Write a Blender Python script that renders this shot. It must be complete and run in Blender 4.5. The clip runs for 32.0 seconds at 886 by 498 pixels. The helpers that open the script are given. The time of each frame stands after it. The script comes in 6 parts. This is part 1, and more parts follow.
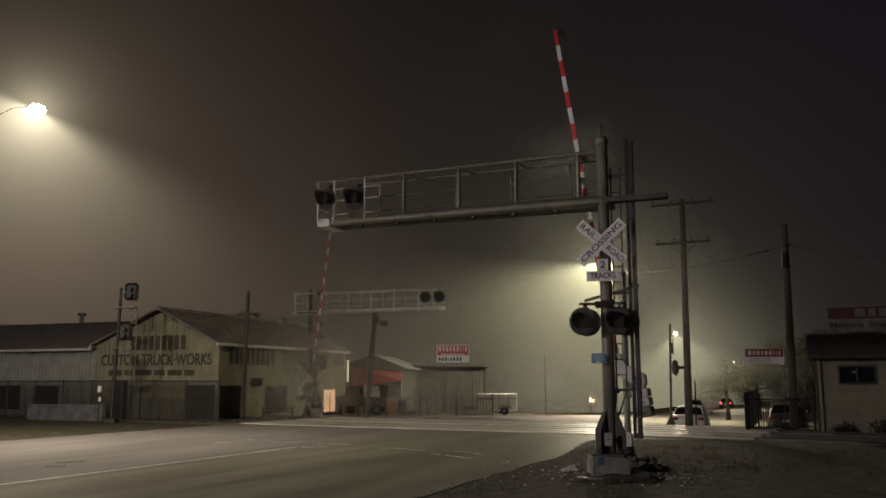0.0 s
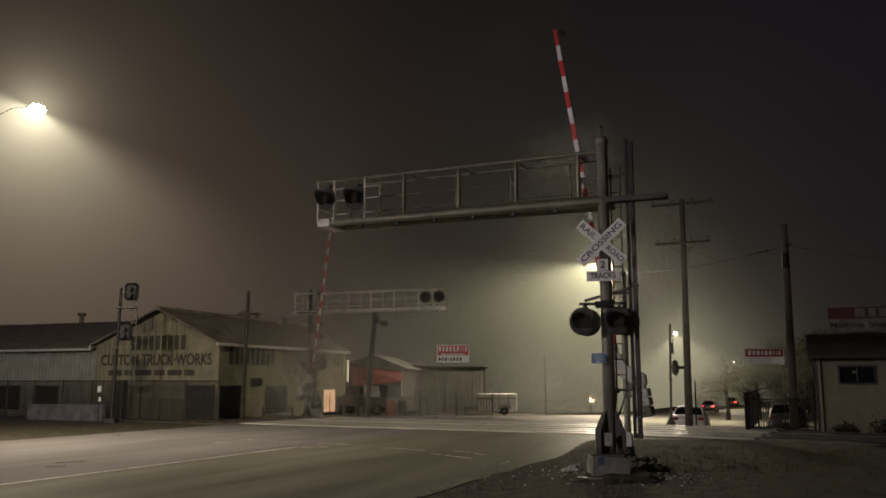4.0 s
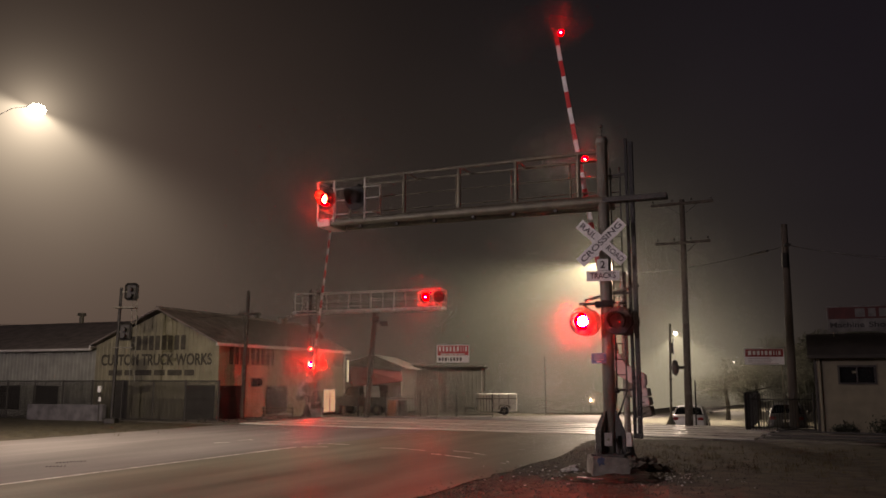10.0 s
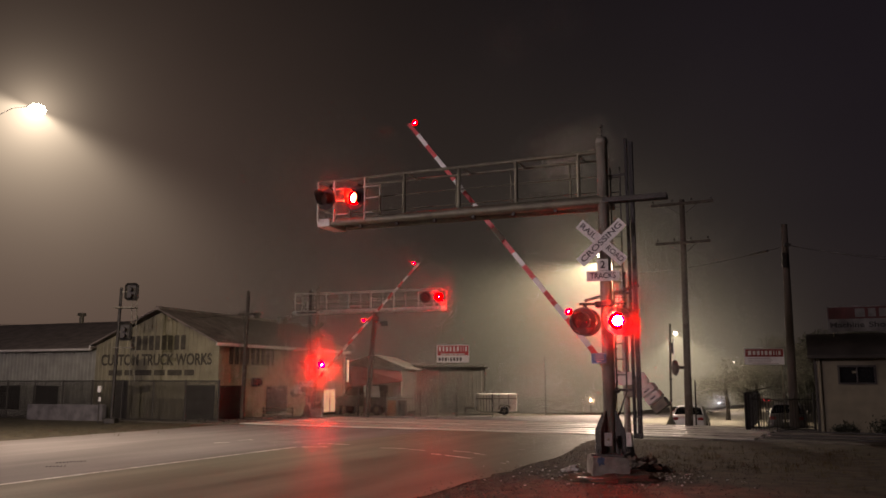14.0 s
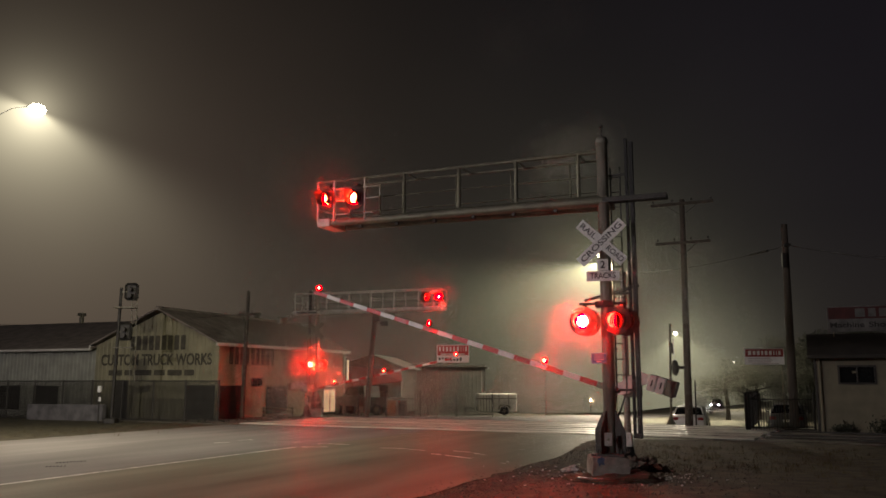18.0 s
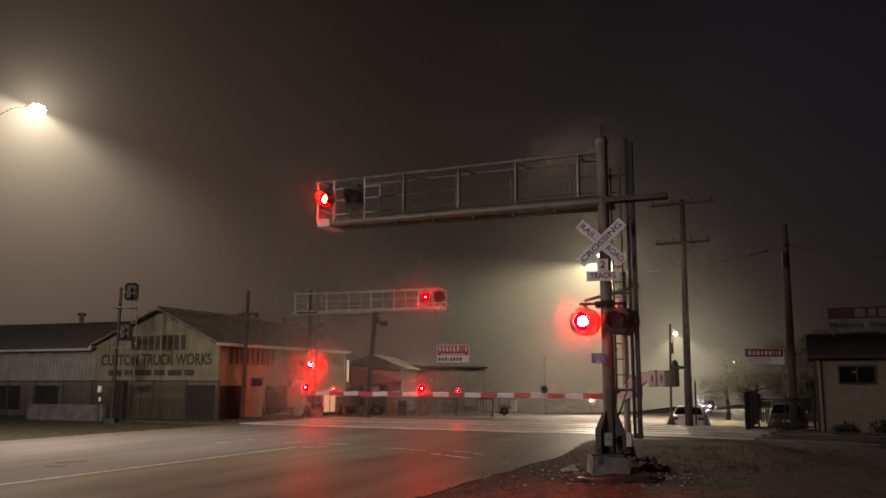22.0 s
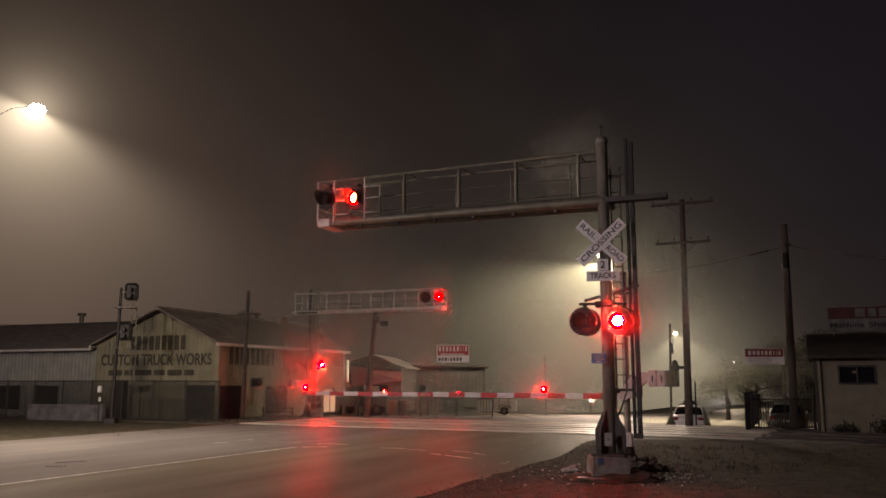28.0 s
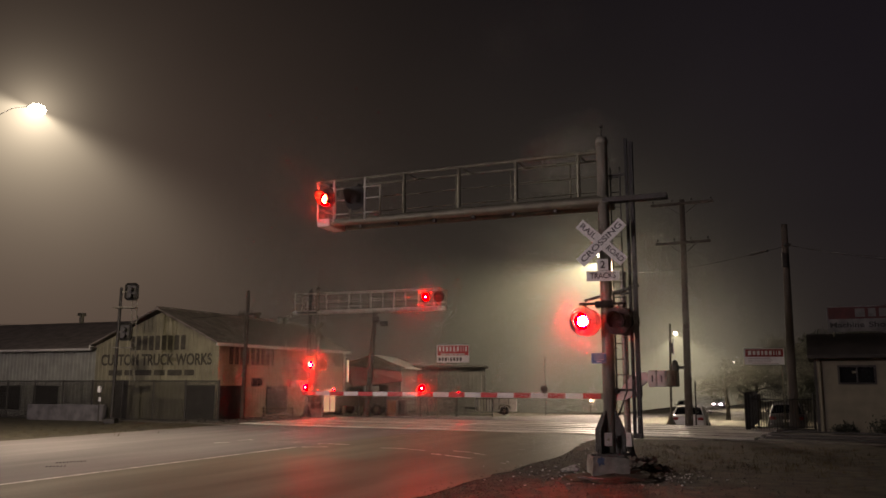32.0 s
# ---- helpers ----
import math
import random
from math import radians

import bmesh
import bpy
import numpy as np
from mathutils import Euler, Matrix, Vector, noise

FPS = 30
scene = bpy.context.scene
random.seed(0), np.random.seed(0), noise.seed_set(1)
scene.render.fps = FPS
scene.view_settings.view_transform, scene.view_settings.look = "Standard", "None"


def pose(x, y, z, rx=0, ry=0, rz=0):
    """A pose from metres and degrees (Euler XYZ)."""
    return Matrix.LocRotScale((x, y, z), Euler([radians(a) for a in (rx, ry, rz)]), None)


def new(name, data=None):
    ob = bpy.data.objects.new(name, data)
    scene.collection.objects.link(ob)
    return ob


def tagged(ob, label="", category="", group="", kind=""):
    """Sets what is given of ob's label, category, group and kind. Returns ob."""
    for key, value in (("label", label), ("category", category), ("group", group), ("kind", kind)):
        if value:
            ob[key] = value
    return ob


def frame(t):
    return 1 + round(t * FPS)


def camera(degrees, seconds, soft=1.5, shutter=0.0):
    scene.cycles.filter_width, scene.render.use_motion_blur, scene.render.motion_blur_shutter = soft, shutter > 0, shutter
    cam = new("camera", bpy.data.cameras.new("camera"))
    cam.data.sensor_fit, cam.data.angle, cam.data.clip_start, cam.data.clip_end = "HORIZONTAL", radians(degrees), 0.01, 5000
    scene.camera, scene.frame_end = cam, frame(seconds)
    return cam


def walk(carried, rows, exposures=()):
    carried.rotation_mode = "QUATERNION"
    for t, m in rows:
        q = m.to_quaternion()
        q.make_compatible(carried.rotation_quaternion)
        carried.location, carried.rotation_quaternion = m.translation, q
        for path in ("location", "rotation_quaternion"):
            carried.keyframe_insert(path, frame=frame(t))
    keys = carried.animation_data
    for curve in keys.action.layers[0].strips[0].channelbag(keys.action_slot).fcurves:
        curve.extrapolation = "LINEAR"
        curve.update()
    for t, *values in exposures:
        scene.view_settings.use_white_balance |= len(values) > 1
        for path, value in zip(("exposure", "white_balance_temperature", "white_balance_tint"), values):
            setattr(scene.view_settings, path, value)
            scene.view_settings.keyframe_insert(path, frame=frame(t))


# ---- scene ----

cam = camera(55.98, 32.0, soft=1.6)
CAM = pose(0, 0, 1.94, 99.0145, 0, 0)
T0, HALF = 8.13, 0.548  # the lights' first change and the time between two changes


def tints():
    """White balance shifts that stand in for the red lights' glow in the fog as they come on and swap over."""
    rows = [(0.0, 0.0, 6650, 15), (8.2, 0.0, 6650, 15)]
    k = 0
    while T0 + (k + 1) * HALF < 31.95:
        a, b = max(T0 + k * HALF + 0.1, 8.35), T0 + (k + 1) * HALF
        early = min(1.0, max(0.0, (20.0 - a) / 6.0))
        warm = (0.03 + 0.08 * early, 6960, 28 + 3 * early) if k % 2 == 0 else (-0.01 + 0.08 * early, 6870, 25 + 3 * early)
        rows += [(a, *warm), (b - 0.1, *warm), (b, -0.04, 6550, 12)]
        k += 1
    rows.append((32.0, -0.01, 6870, 25))
    return rows


walk(cam, [(0.0, CAM), (32.0, CAM)], exposures=tints())


# ---- night sky with lamp-lit fog ----
def sky_world():
    w = bpy.data.worlds.new("foggy_night")
    w.use_nodes = True
    nt = w.node_tree
    n, l = nt.nodes, nt.links
    n.clear()
    out, bg = n.new("ShaderNodeOutputWorld"), n.new("ShaderNodeBackground")
    l.new(bg.outputs[0], out.inputs[0])
    tc = n.new("ShaderNodeTexCoord")
    norm = n.new("ShaderNodeVectorMath")
    norm.operation = "NORMALIZE"
    l.new(tc.outputs["Generated"], norm.inputs[0])
    way = norm.outputs[0]
    sep = n.new("ShaderNodeSeparateXYZ")
    l.new(way, sep.inputs[0])
    ramp = n.new("ShaderNodeValToRGB")
    for i, (p, c) in enumerate(SKY_BANDS):
        e = ramp.color_ramp.elements[i] if i < 2 else ramp.color_ramp.elements.new(p)
        e.position, e.color = p, (*c, 1)
    mr = n.new("ShaderNodeMapRange")
    mr.inputs["From Min"].default_value, mr.inputs["From Max"].default_value = -0.1, 0.9
    l.new(sep.outputs["Z"], mr.inputs["Value"])
    l.new(mr.outputs[0], ramp.inputs[0])
    total = ramp.outputs[0]
    # drifting unevenness of the fog
    noi = n.new("ShaderNodeTexNoise")
    noi.inputs["Scale"].default_value, noi.inputs["Detail"].default_value = 3.0, 3.0
    l.new(way, noi.inputs["Vector"])
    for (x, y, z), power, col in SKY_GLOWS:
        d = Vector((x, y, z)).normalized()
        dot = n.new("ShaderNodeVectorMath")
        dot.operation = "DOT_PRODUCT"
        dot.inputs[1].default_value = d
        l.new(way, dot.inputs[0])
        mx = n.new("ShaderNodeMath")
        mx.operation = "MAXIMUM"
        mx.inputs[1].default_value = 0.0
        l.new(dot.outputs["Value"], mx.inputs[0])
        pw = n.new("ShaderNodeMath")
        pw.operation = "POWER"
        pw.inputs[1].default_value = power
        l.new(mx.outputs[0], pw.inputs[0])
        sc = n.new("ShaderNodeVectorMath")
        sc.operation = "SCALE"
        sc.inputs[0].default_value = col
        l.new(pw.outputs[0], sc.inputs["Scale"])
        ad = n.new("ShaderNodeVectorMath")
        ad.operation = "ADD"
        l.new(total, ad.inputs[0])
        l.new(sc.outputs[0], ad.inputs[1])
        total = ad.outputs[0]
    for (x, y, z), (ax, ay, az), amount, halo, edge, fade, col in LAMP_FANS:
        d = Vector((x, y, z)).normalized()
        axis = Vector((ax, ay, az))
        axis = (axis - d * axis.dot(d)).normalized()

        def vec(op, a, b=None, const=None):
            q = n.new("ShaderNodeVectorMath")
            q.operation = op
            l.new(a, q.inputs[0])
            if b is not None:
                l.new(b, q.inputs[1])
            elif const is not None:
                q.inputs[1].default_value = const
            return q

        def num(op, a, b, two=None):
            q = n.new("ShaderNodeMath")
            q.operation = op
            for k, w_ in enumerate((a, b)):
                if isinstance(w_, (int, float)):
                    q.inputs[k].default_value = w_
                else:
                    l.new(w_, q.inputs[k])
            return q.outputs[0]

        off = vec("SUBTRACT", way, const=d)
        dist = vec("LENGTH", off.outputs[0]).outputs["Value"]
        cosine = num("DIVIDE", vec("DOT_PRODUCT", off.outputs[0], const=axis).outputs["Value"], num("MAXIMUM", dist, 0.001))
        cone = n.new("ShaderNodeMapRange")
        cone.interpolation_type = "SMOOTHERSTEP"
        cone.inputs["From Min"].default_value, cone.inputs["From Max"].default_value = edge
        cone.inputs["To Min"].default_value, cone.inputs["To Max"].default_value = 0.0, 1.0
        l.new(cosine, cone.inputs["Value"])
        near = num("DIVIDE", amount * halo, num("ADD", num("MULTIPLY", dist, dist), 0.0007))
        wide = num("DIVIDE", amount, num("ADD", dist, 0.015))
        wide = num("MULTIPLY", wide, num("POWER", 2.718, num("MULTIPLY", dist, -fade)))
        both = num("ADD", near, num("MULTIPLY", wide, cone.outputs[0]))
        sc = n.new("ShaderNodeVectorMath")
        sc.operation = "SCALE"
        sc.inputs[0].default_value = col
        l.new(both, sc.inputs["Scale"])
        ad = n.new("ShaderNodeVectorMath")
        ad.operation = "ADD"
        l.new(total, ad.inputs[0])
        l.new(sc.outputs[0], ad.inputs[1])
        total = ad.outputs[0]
    mr2 = n.new("ShaderNodeMapRange")
    mr2.inputs["To Min"].default_value, mr2.inputs["To Max"].default_value = 0.8, 1.2
    l.new(noi.outputs[0], mr2.inputs["Value"])
    mul = n.new("ShaderNodeVectorMath")
    mul.operation = "SCALE"
    l.new(total, mul.inputs[0])
    l.new(mr2.outputs[0], mul.inputs["Scale"])
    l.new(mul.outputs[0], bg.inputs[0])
    scene.world = w


SKY_BANDS = [(0.0, (0.0105, 0.0085, 0.0067)), (0.13, (0.0105, 0.0085, 0.0067)), (0.28, (0.0042, 0.0035, 0.0031)), (0.55, (0.0028, 0.0024, 0.0025)), (1.0, (0.0045, 0.0042, 0.0048))]
# soft glows painted into the sky for lit fog: direction, narrowness, colour
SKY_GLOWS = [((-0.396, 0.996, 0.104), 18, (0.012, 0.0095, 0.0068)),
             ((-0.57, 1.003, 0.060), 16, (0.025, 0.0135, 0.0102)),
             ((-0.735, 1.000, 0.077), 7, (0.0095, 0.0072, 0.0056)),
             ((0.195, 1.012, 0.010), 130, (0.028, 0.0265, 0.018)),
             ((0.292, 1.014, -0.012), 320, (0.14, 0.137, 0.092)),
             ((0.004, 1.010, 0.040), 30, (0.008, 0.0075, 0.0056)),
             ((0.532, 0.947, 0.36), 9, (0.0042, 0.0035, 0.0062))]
# fans of lit fog under the roadside lamps, painted into the sky: direction, axis of the fan, amount, halo round the
# lamp, edge, fading, colour
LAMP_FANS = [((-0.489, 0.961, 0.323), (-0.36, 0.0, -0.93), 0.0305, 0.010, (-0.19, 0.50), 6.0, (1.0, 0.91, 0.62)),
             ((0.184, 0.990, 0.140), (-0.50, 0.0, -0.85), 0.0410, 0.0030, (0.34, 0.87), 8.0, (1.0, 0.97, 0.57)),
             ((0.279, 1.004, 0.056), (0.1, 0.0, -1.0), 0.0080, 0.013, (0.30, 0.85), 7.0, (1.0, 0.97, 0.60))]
sky_world()


def street_light(name, x, y, z, watts, colour, size=0.5):
    """The light of a roadside lamp, just under its lens."""
    li = bpy.data.lights.new(name, "AREA")
    li.shape, li.size, li.energy, li.color = "DISK", size, watts, colour
    ob = new(name, li)
    ob.matrix_world = pose(x, y, z)
    return ob


WARM = (1.0, 0.90, 0.66)
street_light("street_light_west", -13.24, 26, 10.34, 1650, WARM, 1.2)
street_light("street_light_median", 11.46, 60, 10.8, 5200, WARM, 1.6)
street_light("street_light_far", 16.7, 60, 5.2, 450, WARM, 0.35)
street_light("street_light_distant", 38.1, 110, 4.3, 900, WARM)
yard = bpy.data.lights.new("yard_lamp_light", "POINT")
yard.energy, yard.shadow_soft_size, yard.color = 75, 0.12, (1.0, 0.68, 0.38)
new("yard_lamp_light", yard).matrix_world = pose(13.94, 79.6, 0.35)
approach = bpy.data.lights.new("street_light_approach", "POINT")
approach.energy, approach.shadow_soft_size, approach.color = 13500, 0.6, (1.0, 0.90, 0.90)
new("street_light_approach", approach).matrix_world = pose(-28.0, -4.0, 9.6)

# ---- plan: road coordinates u (right of the road's axis) and v (along it) ----
CA, SA = math.cos(radians(24)), math.sin(radians(24))


def ease(a, b, x):
    t = min(max((x - a) / (b - a), 0.0), 1.0)
    return t * t * (3 - 2 * t)


def lie(v, u):
    """The ground falls away beyond the tracks, sooner on the road's right side, and eases up again far off."""
    s = max(v - 38.0, 0.0)
    left = -0.031 * (s - 6.0 * (1 - math.exp(-s / 6.0))) - 0.06 * max(v - 72.0, 0.0) * ease(-24, -30, u)
    right = -0.52 * ease(38.6, 43.5, v) - 0.018 * max(v - 42.0, 0.0)
    return left + (right - left) * ease(-17.0, -9.0, u) + min(0.022 * max(v - 115.0, 0.0), 1.0)


def uv(u, v, z=0.0):
    return Vector((u * CA + v * SA, -u * SA + v * CA, z + lie(v, u)))


def lie_xy(x, y):
    return lie(x * SA + y * CA, x * CA - y * SA)


# ---- materials ----
def mat(name, base, rough=0.6, metal=0.0, vary=0.25, scale=8.0, bump=0.15, bump_scale=60.0, rough_vary=0.15, second=None, random_piece=0.0, coords="Object", stretch=(1, 1, 1), coat=0.0, fine_even=False, shine=0.5):
    m = bpy.data.materials.new(name)
    m.use_nodes = True
    nt = m.node_tree
    n, l = nt.nodes, nt.links
    b = n["Principled BSDF"]
    tc, mp = n.new("ShaderNodeTexCoord"), n.new("ShaderNodeMapping")
    mp.inputs["Scale"].default_value = stretch
    l.new(tc.outputs[coords], mp.inputs[0])
    big, fine = n.new("ShaderNodeTexNoise"), n.new("ShaderNodeTexNoise")
    big.inputs["Scale"].default_value, big.inputs["Detail"].default_value = scale, 6
    fine.inputs["Scale"].default_value, fine.inputs["Detail"].default_value = bump_scale, 3
    l.new(mp.outputs[0], big.inputs[0])
    l.new(tc.outputs[coords] if fine_even else mp.outputs[0], fine.inputs[0])
    ramp = n.new("ShaderNodeValToRGB")
    e0, e1 = ramp.color_ramp.elements
    lo = second or tuple(c * (1 - vary) for c in base)
    hi = tuple(min(1, c * (1 + vary)) for c in base)
    e0.position, e1.position = 0.32, 0.68
    e0.color, e1.color = (*lo, 1), (*hi, 1)
    l.new(big.outputs[0], ramp.inputs[0])
    mixf = n.new("ShaderNodeMix")
    mixf.data_type, mixf.blend_type = "RGBA", "MULTIPLY"
    mixf.inputs["Factor"].default_value = min(1.0, vary * 1.6)
    l.new(ramp.outputs[0], mixf.inputs["A"])
    grain = n.new("ShaderNodeMapRange")
    grain.inputs["To Min"].default_value, grain.inputs["To Max"].default_value = 0.55, 1.4
    l.new(fine.outputs[0], grain.inputs["Value"])
    l.new(grain.outputs[0], mixf.inputs["B"])
    col = mixf.outputs["Result"]
    if random_piece:
        oi, mr = n.new("ShaderNodeObjectInfo"), n.new("ShaderNodeMapRange")
        mr.inputs["To Min"].default_value, mr.inputs["To Max"].default_value = 1 - random_piece, 1 + random_piece
        l.new(oi.outputs["Random"], mr.inputs["Value"])
        mm = n.new("ShaderNodeMix")
        mm.data_type, mm.blend_type = "RGBA", "MULTIPLY"
        mm.inputs["Factor"].default_value = 1
        l.new(col, mm.inputs["A"])
        l.new(mr.outputs[0], mm.inputs["B"])
        col = mm.outputs["Result"]
    l.new(col, b.inputs["Base Color"])
    rr = n.new("ShaderNodeMapRange")
    rr.inputs["To Min"].default_value, rr.inputs["To Max"].default_value = max(0.02, rough - rough_vary), min(1, rough + rough_vary)
    l.new(big.outputs[0], rr.inputs["Value"])
    l.new(rr.outputs[0], b.inputs["Roughness"])
    b.inputs["Specular IOR Level"].default_value = shine
    b.inputs["Metallic"].default_value = metal
    b.inputs["Coat Weight"].default_value = coat
    if bump:
        bp = n.new("ShaderNodeBump")
        bp.inputs["Strength"].default_value, bp.inputs["Distance"].default_value = bump, 0.01
        l.new(fine.outputs[0], bp.inputs["Height"])
        l.new(bp.outputs[0], b.inputs["Normal"])
    return m


def glow(name, colour, strength):
    m = bpy.data.materials.new(name)
    m.use_nodes = True
    b = m.node_tree.nodes["Principled BSDF"]
    b.inputs["Base Color"].default_value = (*[min(c, 0.8) for c in colour], 1)
    b.inputs["Emission Color"].default_value = (*colour, 1)
    b.inputs["Emission Strength"].default_value = strength
    return m


ASPHALT = mat("worn_asphalt", (0.235, 0.226, 0.182), 0.48, vary=0.24, scale=0.8, bump=0.3, bump_scale=28, rough_vary=0.14, stretch=(1.4, 0.16, 1), fine_even=True, shine=0.03)
# left half of the road: the west lamp's purplish sheen put into the colour
ASPHALT_LAMPLIT = mat("lamplit_worn_asphalt", (0.235, 0.218, 0.215), 0.48, vary=0.24, scale=0.8, bump=0.3, bump_scale=28, rough_vary=0.14, stretch=(1.4, 0.16, 1), fine_even=True, shine=0.03)
FOOTING = mat("mossy_old_concrete", (0.21, 0.205, 0.18), 0.85, vary=0.4, scale=4, bump=0.5, bump_scale=40)
CONCRETE = mat("weathered_concrete", (0.30, 0.29, 0.27), 0.75, vary=0.25, scale=2.5, bump=0.3, bump_scale=70)
PANEL = mat("crossing_concrete", (0.62, 0.60, 0.53), 0.36, vary=0.25, scale=1.5, bump=0.06, bump_scale=60, rough_vary=0.07, random_piece=0.12)
DIRT = mat("damp_dirt", (0.067, 0.058, 0.037), 0.9, vary=0.6, scale=2.2, bump=1.0, bump_scale=26)
GRAVEL = mat("gravel", (0.115, 0.103, 0.085), 0.55, vary=0.5, scale=3.0, bump=0.3, bump_scale=60)
STEEL = mat("galvanised_steel", (0.165, 0.159, 0.117), 0.5, metal=0.45, vary=0.25, scale=5, bump=0.1)
MAST = mat("grey_mast_steel", (0.22, 0.214, 0.18), 0.5, metal=0.15, vary=0.3, scale=3, bump=0.12, stretch=(1, 1, 0.3))
RAILSTEEL = mat("rail_steel", (0.35, 0.33, 0.30), 0.3, metal=0.9, vary=0.3, scale=3)
DARK = mat("black_paint", (0.010, 0.010, 0.011), 0.7, vary=0.3, scale=6)
DARKSTEEL = mat("dark_weathered_steel", (0.052, 0.05, 0.046), 0.55, metal=0.3, vary=0.35, scale=5)
WHITE = mat("white_sheeting", (0.84, 0.84, 0.82), 0.42, vary=0.08, scale=6, bump=0.05)
DULLWHITE = mat("dull_white_paint", (0.64, 0.63, 0.58), 0.5, vary=0.18, scale=5)
BLACKINK = mat("black_lettering", (0.012, 0.012, 0.013), 0.5, vary=0.1)
RED = mat("red_sheeting", (0.62, 0.03, 0.025), 0.4, vary=0.12, scale=6, bump=0.05)
SIGNRED = mat("faded_sign_red", (0.32, 0.045, 0.04), 0.5, vary=0.2, scale=4)
BLUE = mat("blue_sign", (0.05, 0.17, 0.36), 0.4, vary=0.12)
LINE = mat("worn_road_paint", (0.78, 0.76, 0.70), 0.6, vary=0.3, scale=3.5, bump=0.2, second=(0.30, 0.29, 0.265))
WOOD = mat("creosoted_pole", (0.075, 0.062, 0.05), 0.8, vary=0.35, scale=6, bump=0.5, bump_scale=30, stretch=(1, 1, 0.12))
CREAM = mat("cream_metal_siding", (0.265, 0.25, 0.165), 0.55, vary=0.22, scale=1.2, bump=0.1)
PALE = mat("pale_metal_siding", (0.30, 0.31, 0.27), 0.55, vary=0.2, scale=1.2, bump=0.1)
STUCCO = mat("cream_stucco", (0.21, 0.193, 0.14), 0.85, vary=0.15, scale=2, bump=0.4, bump_scale=90)
SHEDGREY = mat("weathered_grey_siding", (0.075, 0.072, 0.062), 0.7, vary=0.25, scale=1.2)
AWNING = mat("faded_red_awning", (0.30, 0.085, 0.08), 0.7, vary=0.2, scale=2)
# ROOF is lightened, the haze over the distant roofs being put into its colour
ROOF = mat("dark_roofing", (0.22, 0.19, 0.165), 0.8, vary=0.3, scale=2, bump=0.3)
IRON = mat("black_iron", (0.018, 0.018, 0.018), 0.5, vary=0.3, metal=0.2)
GLASS = mat("dark_glass", (0.012, 0.013, 0.014), 0.08, vary=0.1, bump=0.0, rough_vary=0.03)
CARWHITE = mat("white_car_paint", (0.72, 0.72, 0.72), 0.3, vary=0.06, scale=2, bump=0.0, coat=0.6)
CARDARK = mat("grey_car_paint", (0.07, 0.07, 0.068), 0.3, vary=0.1, scale=2, bump=0.0, coat=0.6)
RUBBER = mat("rubber", (0.015, 0.015, 0.015), 0.8, vary=0.2)
REDGLASS = mat("dark_red_lens", (0.006, 0.001, 0.001), 0.8, vary=0.15, bump=0.1, bump_scale=25, rough_vary=0.05)
# foliage of the far trees, paled to put the fog's haze into its colour
HAZYLEAF = mat("haze_paled_foliage", (0.115, 0.115, 0.09), 0.8, vary=0.4, scale=3, bump=0.0)
LEAF = mat("dark_foliage", (0.045, 0.05, 0.033), 0.7, vary=0.4, scale=3, bump=0.0)
BARK = mat("bark", (0.045, 0.038, 0.028), 0.9, vary=0.3, scale=8, bump=0.6, bump_scale=25)
GRASS = mat("dry_grass", (0.10, 0.085, 0.04), 0.8, vary=0.4, scale=5, bump=0.0)
LAMP_GLOW = glow("street_lamp_lens", (1.0, 0.93, 0.70), 7.0)
HEAD_GLOW = glow("headlight_beam", (0.95, 0.98, 1.0), 260.0)
TAIL_GLOW = glow("tail_light", (1.0, 0.03, 0.03), 12.0)
TAILRED = mat("tail_light_plastic", (0.22, 0.02, 0.02), 0.3, vary=0.1, bump=0.0)
ROOM_GLOW = glow("lit_room_pane", (1.0, 0.60, 0.33), 0.62)


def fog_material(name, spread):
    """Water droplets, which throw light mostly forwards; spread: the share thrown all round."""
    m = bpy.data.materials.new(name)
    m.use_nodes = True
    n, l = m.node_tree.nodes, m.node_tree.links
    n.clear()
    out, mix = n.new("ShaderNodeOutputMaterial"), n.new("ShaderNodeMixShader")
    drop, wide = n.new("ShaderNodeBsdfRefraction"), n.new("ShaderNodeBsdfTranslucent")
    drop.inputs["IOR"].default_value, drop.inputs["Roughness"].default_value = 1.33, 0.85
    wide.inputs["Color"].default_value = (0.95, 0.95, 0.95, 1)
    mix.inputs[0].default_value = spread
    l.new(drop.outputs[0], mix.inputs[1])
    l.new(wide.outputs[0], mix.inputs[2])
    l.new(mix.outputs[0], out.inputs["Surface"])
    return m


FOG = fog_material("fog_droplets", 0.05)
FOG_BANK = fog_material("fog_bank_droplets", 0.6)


# ---- mesh helpers ----
def finish(name, bm, material, parent=None, label="", smooth=False):
    me = bpy.data.meshes.new(name)
    bmesh.ops.recalc_face_normals(bm, faces=bm.faces)
    if smooth:
        for f in bm.faces:
            f.smooth = True
    bm.to_mesh(me)
    bm.free()
    for m in (material if isinstance(material, (list, tuple)) else [material]):
        me.materials.append(m)
    ob = new(name, me)
    if parent is not None:
        ob.parent = parent
    if label:
        ob["label"] = label
    return ob


part = finish


def empty(name, m, label, category, group="", kind=""):
    ob = new(name)
    ob.matrix_world = m
    return tagged(ob, label, category, group, kind)


